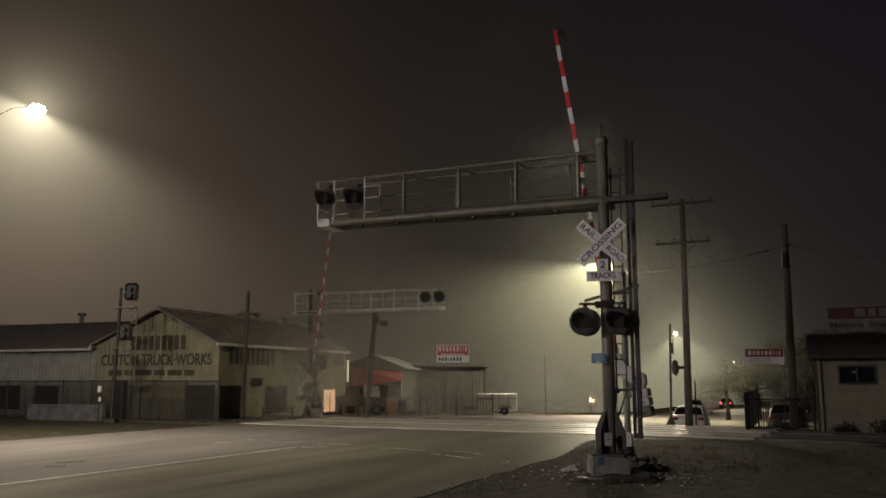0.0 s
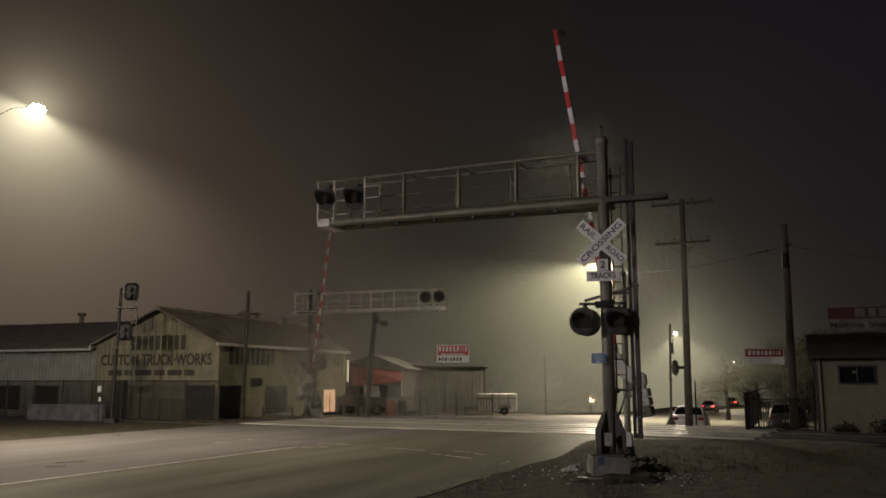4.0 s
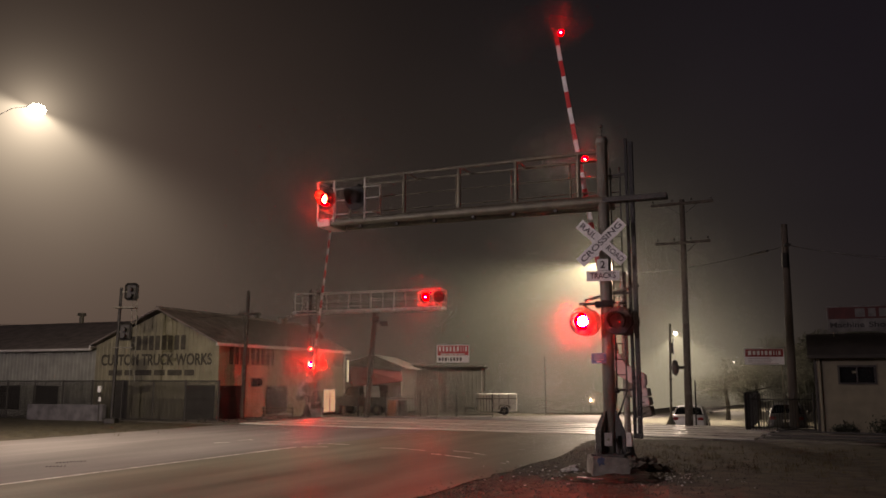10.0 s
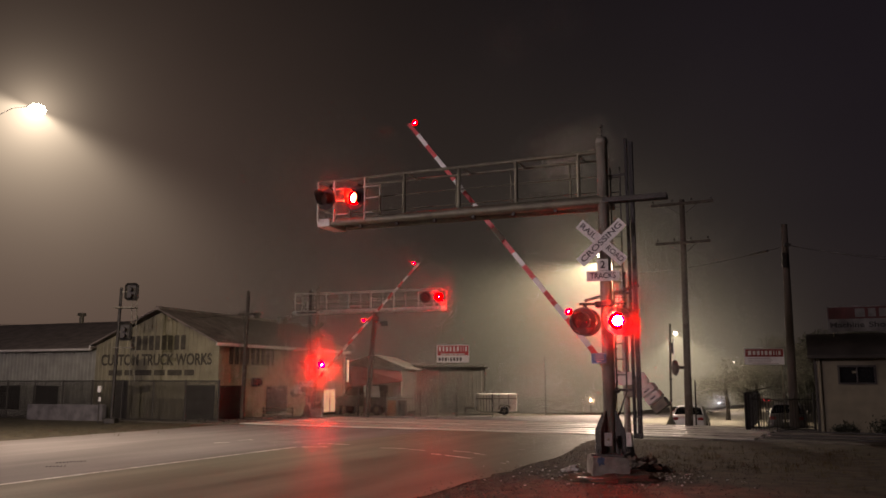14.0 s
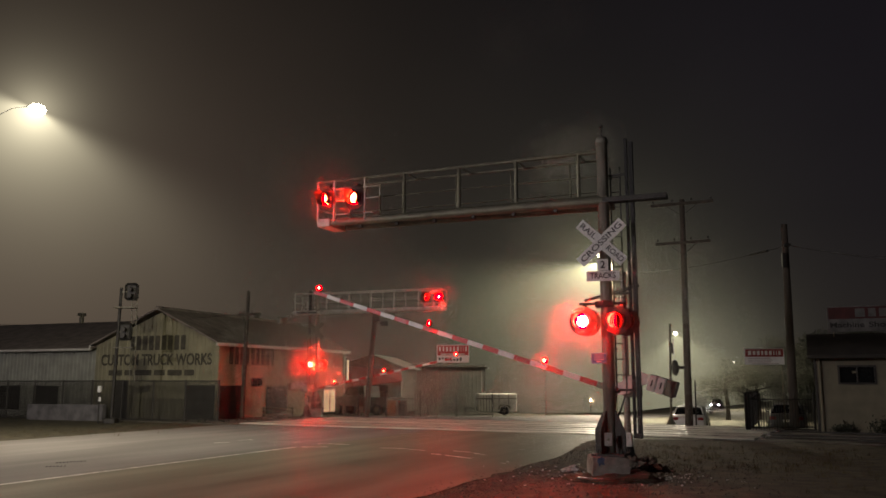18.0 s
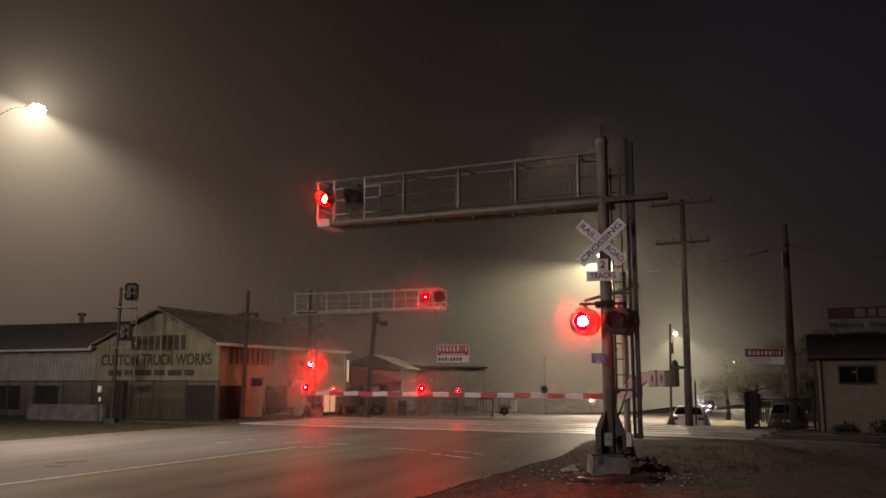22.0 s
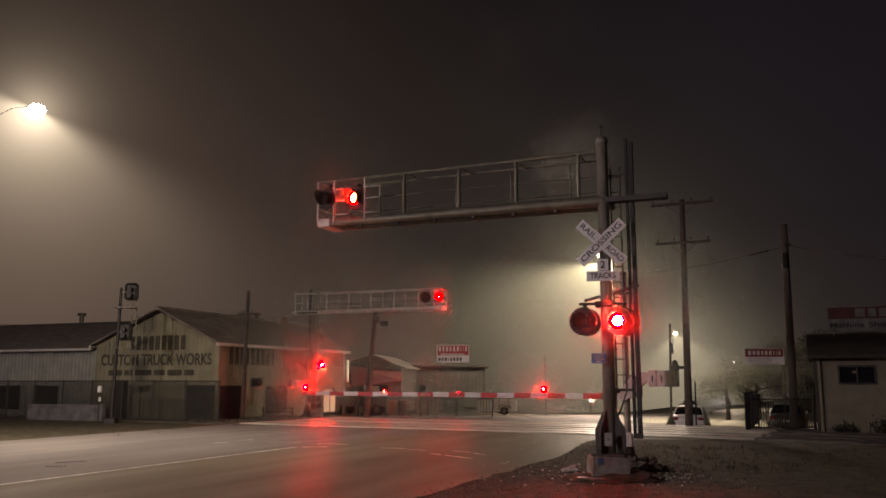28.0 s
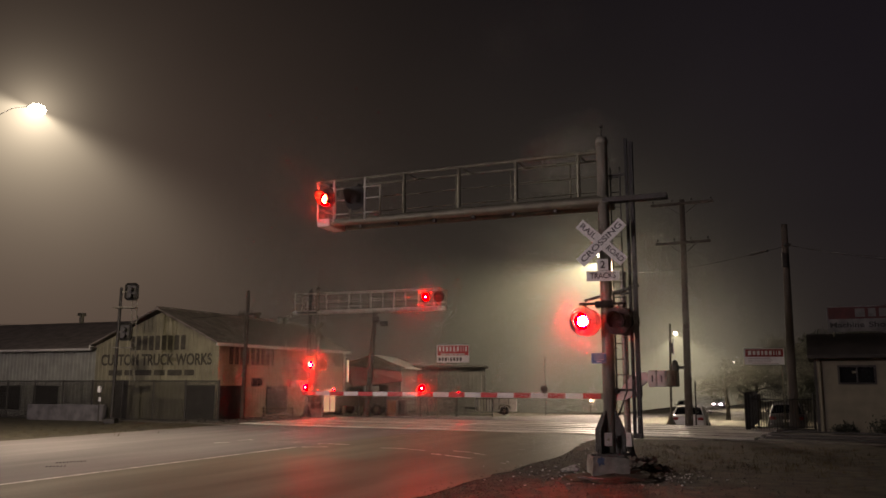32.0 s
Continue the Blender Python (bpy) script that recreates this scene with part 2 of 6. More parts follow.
def box(bm, lo, hi, bevel=0.0, m=None):
    lo, hi = Vector(lo), Vector(hi)
    g = bmesh.ops.create_cube(bm, size=1.0)["verts"]
    for v in g:
        v.co = Vector(((lo[i] + hi[i]) / 2 + v.co[i] * (hi[i] - lo[i]) for i in range(3)))
    if bevel:
        es = {e for v in g for e in v.link_edges}
        r = bmesh.ops.bevel(bm, geom=list(es), offset=bevel, segments=1, affect="EDGES", profile=0.5)
        g = list({v for f in r["faces"] for v in f.verts} | {v for v in g if v.is_valid})
    if m is not None:
        bmesh.ops.transform(bm, matrix=m, verts=g)
    return bm


def bx(lo, hi, bevel=0.0, m=None):
    return box(bmesh.new(), lo, hi, bevel, m)


def rod(bm, a, b, r0, r1=None, seg=12, caps=True):
    a, b = Vector(a), Vector(b)
    d = b - a
    q = d.to_track_quat("Z", "Y").to_matrix().to_4x4()
    r1 = r0 if r1 is None else r1
    bmesh.ops.create_cone(bm, cap_ends=caps, segments=seg, radius1=r0, radius2=r1, depth=d.length,
                          matrix=Matrix.Translation((a + b) / 2) @ q)
    return bm


def rd(a, b, r0, r1=None, seg=12):
    return rod(bmesh.new(), a, b, r0, r1, seg)


def tube(bm, pts, r, seg=8):
    pts = [Vector(p) for p in pts]
    rings = []
    for i, p in enumerate(pts):
        d = (pts[min(i + 1, len(pts) - 1)] - pts[max(i - 1, 0)]).normalized()
        q = d.to_track_quat("Z", "Y").to_matrix()
        rr = r[i] if isinstance(r, (list, tuple)) else r
        rings.append([bm.verts.new(p + q @ Vector((math.cos(k * math.tau / seg) * rr, math.sin(k * math.tau / seg) * rr, 0))) for k in range(seg)])
    for a, b in zip(rings, rings[1:]):
        for k in range(seg):
            bm.faces.new((a[k], a[(k + 1) % seg], b[(k + 1) % seg], b[k]))
    bm.faces.new(rings[0][::-1])
    bm.faces.new(rings[-1])
    return bm


def prism(bm, outline, depth, m=None):
    """An outline in x and z, made thick along y from 0 to depth."""
    f = [bm.verts.new((x, 0, z)) for x, z in outline]
    b = [bm.verts.new((x, depth, z)) for x, z in outline]
    n = len(f)
    bm.faces.new(f)
    bm.faces.new(b[::-1])
    for i in range(n):
        bm.faces.new((f[i], b[i], b[(i + 1) % n], f[(i + 1) % n]))
    if m is not None:
        bmesh.ops.transform(bm, matrix=m, verts=f + b)
    return bm


def lettering(name, words, size, m, material, parent, width=None, space=1.0, bold=0.0):
    """Words in the built-in font as one mesh, upright in x and z, facing -y."""
    cu = bpy.data.curves.new(name, "FONT")
    cu.body, cu.size, cu.align_x, cu.align_y, cu.extrude, cu.space_character, cu.offset = words, size, "CENTER", "CENTER", 0.002, space, bold
    tmp = bpy.data.objects.new(name, cu)
    scene.collection.objects.link(tmp)
    bpy.context.view_layer.update()
    me = bpy.data.meshes.new_from_object(tmp)
    bpy.data.objects.remove(tmp)
    me.transform(pose(0, 0, 0, 90, 0, 0))
    if width:
        xs = [v.co.x for v in me.vertices]
        k = width / (max(xs) - min(xs))
        me.transform(Matrix.Diagonal((k, 1, 1, 1)))
    me.transform(m)
    me.materials.clear()
    me.materials.append(material)
    ob = new(name, me)
    ob.parent = parent
    return ob


def bars(name, widths, height, m, material, parent, gap=0.4):
    """Writing that cannot be read: a row of plain bars."""
    bm = bmesh.new()
    total = sum(widths) + gap * height * (len(widths) - 1)
    x = -total / 2
    for w in widths:
        box(bm, (x, -0.004, -height / 2), (x + w, 0, height / 2))
        x += w + gap * height
    bmesh.ops.transform(bm, matrix=m, verts=bm.verts)
    return part(name, bm, material, parent)


# ---- ground, road, tracks ----
V_STEPS = [-3000, -400, -60, 0, 20, 36] + [38 + 0.8 * i for i in range(9)] + [47, 50, 54, 58, 64, 72, 80, 100, 115, 130, 145, 160.4, 188, 260, 500, 3000]
U_STEPS = [-3000, -300, -60, -30, -28, -26, -24, -17, -15.5, -14, -12.5, -11, -9, 0, 60, 300, 3000]


def strip(name, us, vs, z, material):
    bm = bmesh.new()
    rows = [[bm.verts.new(uv(u, v, z)) for u in us] for v in vs]
    for a, b in zip(rows, rows[1:]):
        for i in range(len(us) - 1):
            bm.faces.new((a[i], a[i + 1], b[i + 1], b[i]))
    return finish(name, bm, material)


ground = tagged(strip("ground", U_STEPS, V_STEPS, -0.01, DIRT), "dark damp dirt ground round the crossing", "ground", kind="structure")


def road_sheet():
    """The roadway: its right edge is ragged before the tracks and flares at the crossing."""
    bm = bmesh.new()
    rnd = random.Random(3)
    vs = [-60, -30, 0, 5] + [8 + 0.6 * i for i in range(40)] + [33, 36] + [38 + 0.8 * i for i in range(9)] + [47, 50, 54, 58, 64, 72, 80, 100, 115, 130, 145, 160.4, 188, 260, 420]
    rows = []
    for v in vs:
        if v < 22:
            right = -6.35 + rnd.uniform(-0.10, 0.12)
        elif v < 27.5:
            right = -6.4 - 0.12 * (v - 22) + rnd.uniform(-0.08, 0.08)
        else:
            right = -7.0 + min(1, max(0, v - 28.7) / 1.2) * 5.0
        left = -24.6 + 8.0 * ease(43.5, 50, v) + rnd.uniform(-0.1, 0.1)
        mid = -13.84 + 2.2 * ease(43.5, 50, v)
        us = [left + (mid - left) * k / 10 for k in range(11)] + [mid + (right - mid) * k / 10 for k in range(1, 11)]
        rows.append([bm.verts.new(uv(u, v, 0.006 + 0.05 * math.sin(math.pi * (u - left) / (right - left)))) for u in us])
    for a, b in zip(rows, rows[1:]):
        for i in range(20):
            bm.faces.new((a[i], a[i + 1], b[i + 1], b[i])).material_index = 1 if i < 10 else 0
    turn = Matrix.Rotation(radians(-24), 4, "Z")
    bmesh.ops.transform(bm, matrix=turn.inverted(), verts=bm.verts)
    ob = finish("road", bm, ASPHALT)
    ob.data.materials.append(ASPHALT_LAMPLIT)
    ob.matrix_world = turn
    return ob


road = tagged(road_sheet(), "worn grey asphalt road with a faint damp sheen", "road", kind="structure")

TX, TY = Vector((-0.883, 0.469, 0)), Vector((0.469, 0.883, 0))
TRACK0 = Vector((10.2, 27.9, 0.085))


def track(k):
    """Concrete crossing panels between and beside two rails; k: metres to the track's axis."""
    o = TRACK0 + TY * k
    m = Matrix.Translation(o) @ Matrix((TX, TY, (0, 0, 1))).transposed().to_4x4()
    bed = part("track_bed", bx((-60, -1.72, -0.25), (90, 1.72, -0.045)), GRAVEL)
    bed.matrix_world = m
    tagged(bed, "dark gravel bed under the railway track", "track bed", kind="structure")
    for side in (-0.75, 0.75):
        for x0, x1, look_, words in ((-0.2, 90, RAILSTEEL, "polished steel rail set flush in the crossing"), (-60, -0.21, DARKSTEEL, "dark rusty steel rail running off beside the office")):
            bm = bx((x0, side - 0.035, -0.045), (x1, side + 0.035, 0.012), 0.006)
            box(bm, (x0, side - 0.07, -0.05), (x1, side + 0.07, -0.03))
            r = part("rail", bm, look_)
            r.matrix_world = m
            tagged(r, words, "rail", "crossing rails", "structure")
    for y0, y1 in ((-1.70, -0.84), (-0.66, 0.66), (0.84, 1.70)):
        me = None
        for i in range(9):
            x = i * 2.44
            if me is None:
                pn = part("panel", bx((0.015, y0, -0.045), (2.425, y1, 0.0), 0.012), PANEL)
                me = pn.data
            else:
                pn = new("panel", me)
            pn.parent = bed
            pn.matrix_parent_inverse = Matrix.Identity(4)
            pn.matrix_basis = pose(x, 0, 0.002 * ((i * 7) % 3 - 1))
    return bed


track(1.75)
track(5.85)


def marking(name, pts, width, z=0.0):
    """A painted line along points in u and v, worn at its ends."""
    bm = bmesh.new()
    rnd = random.Random(len(pts) + int(abs(pts[0][0] * 10)))
    n = 24
    rows = []
    for i in range(n + 1):
        s = i / n
        u = pts[0][0] + (pts[1][0] - pts[0][0]) * s
        v = pts[0][1] + (pts[1][1] - pts[0][1]) * s
        du, dv = pts[1][0] - pts[0][0], pts[1][1] - pts[0][1]
        k = math.hypot(du, dv)
        nu_, nv_ = -dv / k, du / k
        w = width * 0.5 * rnd.uniform(0.75, 1.05)
        zz = 0.012 + 0.05 * math.sin(math.pi * min(max((u + 24.6) / 18.2, 0), 1)) + z
        rows.append((bm.verts.new(uv(u + nu_ * w, v + nv_ * w, zz)), bm.verts.new(uv(u - nu_ * w, v - nv_ * w, zz))))
    for a, b in zip(rows, rows[1:]):
        bm.faces.new((a[0], a[1], b[1], b[0]))
    ob = finish(name, bm, LINE)
    return tagged(ob, "worn white paint line on the asphalt", "road marking", "road markings", "structure")


marking("lane_line", ((-13.75, -10), (-13.95, 20.9)), 0.14)
for a, b in (((-17.22, 21.29), (-16.88, 21.57)), ((-17.18, 22.4), (-17.0, 22.91)), ((-15.86, 22.16), (-15.63, 22.37)), ((-15.53, 22.42), (-15.31, 22.52)),
             ((-15.13, 22.44), (-14.9, 22.59)), ((-14.12, 22.28), (-13.93, 22.5)), ((-13.82, 22.42), (-12.99, 22.29)), ((-13.8, 20.97), (-13.13, 21.27)),
             ((-11.65, 21.7), (-11.16, 21.81)), ((-11.08, 21.73), (-10.77, 21.76)), ((-10.63, 21.6), (-10.12, 21.5)), ((-9.55, 20.65), (-9.2, 20.52)),
             ((-9.01, 20.41), (-8.09, 19.93)), ((-9.37, 21.74), (-8.8, 21.58)), ((-8.61, 21.36), (-8.13, 20.99)), ((-7.06, 19.24), (-6.91, 19.15))):
    marking("stop_line", (a, b), 0.13)


# dark raised studs in the far lane
for k in range(15):
    su, sv = (-15.84 + 0.055 * k, 13.86 + 0.05 * k) if k < 6 else (-16.37 + 0.036 * (k - 6), 14.6 + 0.07 * (k - 6))
    st_ = bmesh.new()
    bmesh.ops.create_cone(st_, cap_ends=True, segments=8, radius1=0.025, radius2=0.016, depth=0.02)
    st_ = finish("road_stud", st_, RUBBER)
    st_.matrix_world = Matrix.Translation(uv(su, sv, 0.062))
    tagged(st_, "small dark raised stud on the asphalt", "road stud", "road studs")


# ---- flashing lights ----
def lens_mesh(r, hot, power, core=(0.024, 0.008)):
    """A lens with a lit face towards -y, its core paler than its rim, and a dark one behind."""
    hot_glow = glow("lens_core", (1.0, *core), power)
    rim_glow = glow("lens_rim", (1.0, 0.00002, 0.00004), power)
    bm = bmesh.new()
    seg = 24

    def ring(rad, y):
        return [bm.verts.new((rad * math.cos(k * math.tau / seg), y, rad * math.sin(k * math.tau / seg))) for k in range(seg)]

    c0 = bm.verts.new((0, -0.035 * r / 0.15, 0))
    r1, r2, r3 = ring(hot, -0.03 * r / 0.15), ring(r, -0.004), ring(r, 0.004)
    c1 = bm.verts.new((0, 0.035 * r / 0.15, 0))
    for k in range(seg):
        j = (k + 1) % seg
        bm.faces.new((c0, r1[k], r1[j])).material_index = 0
        bm.faces.new((r1[k], r2[k], r2[j], r1[j])).material_index = 1
        bm.faces.new((r2[k], r3[k], r3[j], r2[j])).material_index = 2
        bm.faces.new((r3[k], c1, r3[j])).material_index = 2
    me = bpy.data.meshes.new("lens")
    bmesh.ops.recalc_face_normals(bm, faces=bm.faces)
    bm.to_mesh(me)
    bm.free()
    for m in (hot_glow, rim_glow, REDGLASS):
        me.materials.append(m)
    return me


LENS_SMALL = lens_mesh(0.068, 0.034, 420.0, (0.026, 0.008))
LENS_FAR = lens_mesh(0.150, 0.060, 900.0)
LENS_TRUSS = lens_mesh(0.150, 0.118, 420.0, (0.024, 0.006))
LENS_SIDE = lens_mesh(0.150, 0.090, 170.0, (0.002, 0.003))
LENS_NEAR = lens_mesh(0.150, 0.112, 1150.0, (0.03, 0.014))
LENS_BEAM = lens_mesh(0.150, 0.090, 2000.0)
LENS_REAR = lens_mesh(0.150, 0.118, 36.0, (0.002, 0.003))
FLASHERS = []


def flasher(m, phase, disc=0.29, label="black round flashing light with a hooded red lens"):
    """A round flashing light facing -y, hung by a bracket above it."""
    th = empty("flashing_light", m, label, "crossing light", "crossing lights")
    bm = bmesh.new()
    seg = 28
    prev = None
    for rad, y in ((0.148, -0.012), (disc - 0.02, -0.012), (disc, 0.0), (disc, 0.012), (0.148, 0.012)):
        cur = [bm.verts.new((rad * math.cos(k * math.tau / seg), y, rad * math.sin(k * math.tau / seg))) for k in range(seg)]
        if prev:
            for k in range(seg):
                bm.faces.new((prev[k], prev[(k + 1) % seg], cur[(k + 1) % seg], cur[k]))
        prev = cur
    part("background_disc", bm, DARK, th)
    bm = bmesh.new()
    prev = None
    for rad, y in ((0.150, -0.008), (0.165, 0.0), (0.168, 0.08), (0.14, 0.17), (0.06, 0.22), (0.0, 0.225)):
        cur = [bm.verts.new((rad * math.cos(k * math.tau / seg), y, rad * math.sin(k * math.tau / seg))) for k in range(seg)]
        if prev:
            for k in range(seg):
                bm.faces.new((prev[k], prev[(k + 1) % seg], cur[(k + 1) % seg], cur[k]))
        prev = cur
    part("housing", bm, DARK, th, smooth=True)
    bm = bmesh.new()
    outer = []
    for i in range(21):
        a = radians(-50 + 280 * i / 20)
        ln = 0.38 * (0.52 + 0.48 * max(0, math.sin(a)))
        c, s = math.cos(a), math.sin(a)
        outer.append([bm.verts.new((c * r, y, s * r)) for r, y in ((0.172, -0.01), (0.178, -ln), (0.170, -ln), (0.164, -0.01))])
    for a, b in zip(outer, outer[1:]):
        for k in range(3):
            bm.faces.new((a[k], b[k], b[k + 1], a[k + 1]))
    part("hood", bm, DARK, th, smooth=True)
    part("bracket", rod(rd((0, 0.12, 0.15), (0, 0.12, 0.36), 0.025), (0, 0.12, 0.36), (0, 0.3, 0.36), 0.022), DARK, th)
    le = new("lens", LENS_REAR if "tracks" in label else LENS_BEAM if "post" in label else LENS_SIDE if "workshop" in label else LENS_FAR if m.translation.y > 40 else LENS_TRUSS if m.translation.z > 5 else LENS_NEAR)
    le.parent = th
    le["label"] = "round red glass lens"
    FLASHERS.append((le, (0, -0.005, 0), phase, m.translation.z > 5))
    return th


# ---- cantilever ----
def lathe(bm, profile, seg=20, centre=(0, 0)):
    prev = None
    for r, z in profile:
        cur = [bm.verts.new((centre[0] + r * math.cos(k * math.tau / seg), centre[1] + r * math.sin(k * math.tau / seg), z)) for k in range(seg)]
        if prev:
            for k in range(seg):
                bm.faces.new((prev[k], prev[(k + 1) % seg], cur[(k + 1) % seg], cur[k]))
        prev = cur
    return bm


def cantilever(m, length, label, side=1, steel=None, tail=0.0):
    """A mast with a walkway truss over the road along +x; +y faces its own approach. side: the y side of the front chord; tail: how far the railed walkway runs past the mast."""
    steel = steel or STEEL
    th = empty("signal_cantilever", m, label, "signal bridge", "signal cantilevers")
    part("mast", lathe(bmesh.new(), [(0.0, 0.5), (0.134, 0.5), (0.125, 2.5), (0.116, 6.95), (0.136, 6.96), (0.136, 7.03), (0.10, 7.10), (0.0, 7.12)], 28), MAST, th, smooth=True)
    part("finial", lathe(rd((0, 0, 7.1), (0, 0, 7.34), 0.018), [(0.0, 7.30), (0.045, 7.34), (0.0, 7.40)]), DARKSTEEL, th)
    bm = bx((-0.335, -0.335, 0.46), (0.335, 0.335, 0.51), 0.01)
    part("base_plate", bm, DARKSTEEL, th)
    for k in range(4):
        a = Matrix.Rotation(radians(45 + 90 * k + 22), 4, "Z")
        bm = prism(bmesh.new(), [(0.12, 0.51), (0.36, 0.51), (0.36, 0.95), (0.15, 1.35), (0.12, 1.35)], 0.03, a @ pose(0, -0.015, 0))
        part("gusset", bm, DARKSTEEL, th)
    for k in range(4):
        a = math.radians(45 + 90 * k)
        part("anchor_bolt", rd((0.3 * math.cos(a), 0.3 * math.sin(a), 0.5), (0.3 * math.cos(a), 0.3 * math.sin(a), 0.60), 0.022, seg=6), DARKSTEEL, th)
    zb, zt, back = 5.72, 6.80, -0.72 * side
    part("front_beam", rod(rd((-0.1 - tail, 0, zb), (length, 0, zb), 0.13, 0.085, 16), (length - 0.02, 0, zb), (length + 0.03, 0, zb), 0.10), steel, th, smooth=False)
    part("rear_beam", rd((-0.1 - tail, back, zb), (length, back, zb), 0.075, 0.06, 12), steel, th)
    part("front_top_rail", rd((-tail, 0, zt), (length + 0.13, 0, zt - 0.05), 0.05, 0.028), steel, th)
    part("rear_top_rail", rd((-tail, back, zt), (length - 0.5, back, zt - 0.02), 0.03, 0.03), steel, th)
    for x in (0.52, 1.92, 3.28, 4.66):
        part("truss_post", rd((x, 0, zb), (x, 0, zt), 0.042), steel, th)
        part("rear_post", rd((x + 0.35, back, zb), (x + 0.35, back, zt), 0.018), steel, th)
        part("cross_tie", rd((x, 0, zt), (x, back, zt), 0.02), steel, th)
    if tail:
        for y in (0, back):
            part("tail_post", rd((-tail, y, zb), (-tail, y, zt), 0.03, seg=8), steel, th)
            part("tail_post", rd((-tail * 0.45, y, zb), (-tail * 0.45, y, zt), 0.022, seg=8), steel, th)
        part("tail_rail", rd((-tail, 0, zt), (-tail, back, zt), 0.025, seg=8), steel, th)
        part("front_handrail", rd((-tail, 0, 6.26), (length, 0, 6.26), 0.018, seg=8), steel, th)
    for z in (6.08, 6.44):
        part("handrail", rd((0.3 - tail * 1.2, back, z), (length, back, z), 0.014, seg=8), steel, th)
    bm = bmesh.new()
    for i in range(40):
        y = back * (0.12 + 0.76 * i / 39)
        box(bm, (0.2, y - 0.004, zb + 0.09), (length + 0.1, y + 0.004, zb + 0.12))
    for i in range(60):
        x = 0.2 + (length - 0.1) * i / 59
        box(bm, (x - 0.004, min(back, 0) + 0.05, zb + 0.095), (x + 0.004, max(back, 0) - 0.05, zb + 0.115))
    part("walkway_grating", bm, steel, th)
    # end cage and plate are pale: the street lamp's light put into their colour
    for x in (length - 1.15, length - 0.32, length + 0.12):
        for y in (0.10 * side, back):
            part("cage_post", rd((x, y, zb), (x, y, zt - 0.06), 0.022, seg=8), DULLWHITE, th)
    for z in (zb + 0.36, zb + 0.72, zt - 0.07):
        part("cage_rail", rd((length - 1.15, back, z), (length + 0.12, back, z), 0.016, seg=8), DULLWHITE, th)
        part("cage_rail", rd((length + 0.12, back, z), (length + 0.12, 0.10 * side, z), 0.016, seg=8), DULLWHITE, th)
    part("end_plate", bx((length - 0.2, min(back, 0.1 * side), zb - 0.09), (length + 0.13, max(back, 0.1 * side), zb + 0.10), 0.01), DULLWHITE, th, "end plate coloured pale as if lamplit")
    for i in range(6):
        x = 1.0 + i * 0.95
        part("hanger_clip", bx((x, -0.06, zb - 0.18), (x + 0.07, 0.05, zb - 0.1), 0.005), DARKSTEEL, th)
    for y in (-0.10, 0.10):
        part("tail_beam", bx((-1.32, y - 0.03, zb - 0.06), (0.0, y + 0.03, zb + 0.05), 0.006), DARKSTEEL, th)
    return th


NEAR = pose(3.40, 17.3, 0, 0, 0, 157.6)
FAR = pose(-6.94, 46.3, lie_xy(-6.94, 46.3), 0, 0, -22.4)
cantilever(NEAR, 6.80, "grey steel mast with walkway truss over the road")
# the far truss has paler steel, with the fog's haze put into its colour
cantilever(FAR, 7.3, "grey steel mast with walkway truss beyond the tracks", side=-1, steel=mat("haze_paled_steel", (0.55, 0.545, 0.50), 0.5, metal=0.15, vary=0.25, scale=5, bump=0.1), tail=1.5)


def foundation(m, label):
    bm = bmesh.new()
    prev = None
    for h, z in ((0.375, -0.3), (0.368, 0.2), (0.352, 0.43), (0.338, 0.46)):
        cur = [bm.verts.new((x * h, y * h, z)) for x, y in ((-1, -1), (1, -1), (1, 1), (-1, 1))]
        if prev:
            for k in range(4):
                bm.faces.new((prev[k], prev[(k + 1) % 4], cur[(k + 1) % 4], cur[k]))
        prev = cur
    bm.faces.new(prev)
    bmesh.ops.subdivide_edges(bm, edges=bm.edges, cuts=3, use_grid_fill=True)
    for v in bm.verts:
        v.co += Vector((noise.noise(v.co * 5), noise.noise(v.co * 5 + Vector((9, 0, 0))), 0)) * 0.018
    ob = finish("concrete_foundation", bm, FOOTING)
    ob.matrix_world = m
    return tagged(ob, label, "foundation")


foundation(pose(-0.07, 0, 0) @ NEAR @ pose(0, 0, 0, 0, 0, 22), "chipped concrete foundation block under the signal mast")
mark = prism(bmesh.new(), [(-0.07, 0.0), (-0.05, 0.08), (-0.01, 0.05), (0.01, 0.13), (0.04, 0.07), (0.08, 0.06), (0.06, -0.01), (0.08, -0.07), (0.01, -0.05), (-0.03, -0.10), (-0.05, -0.04)], 0.012, pose(3.12, 16.930, 0.37))
tagged(finish("paint_mark", mark, mat("faded_blue_paint", (0.07, 0.11, 0.19), 0.7, vary=0.4, scale=12)), "faded blue paint mark on the foundation block", "paint mark")
foundation(FAR @ pose(0, 0, 0, 0, 0, 22), "concrete foundation block under the far signal mast")


# ---- gates ----
GATES = []


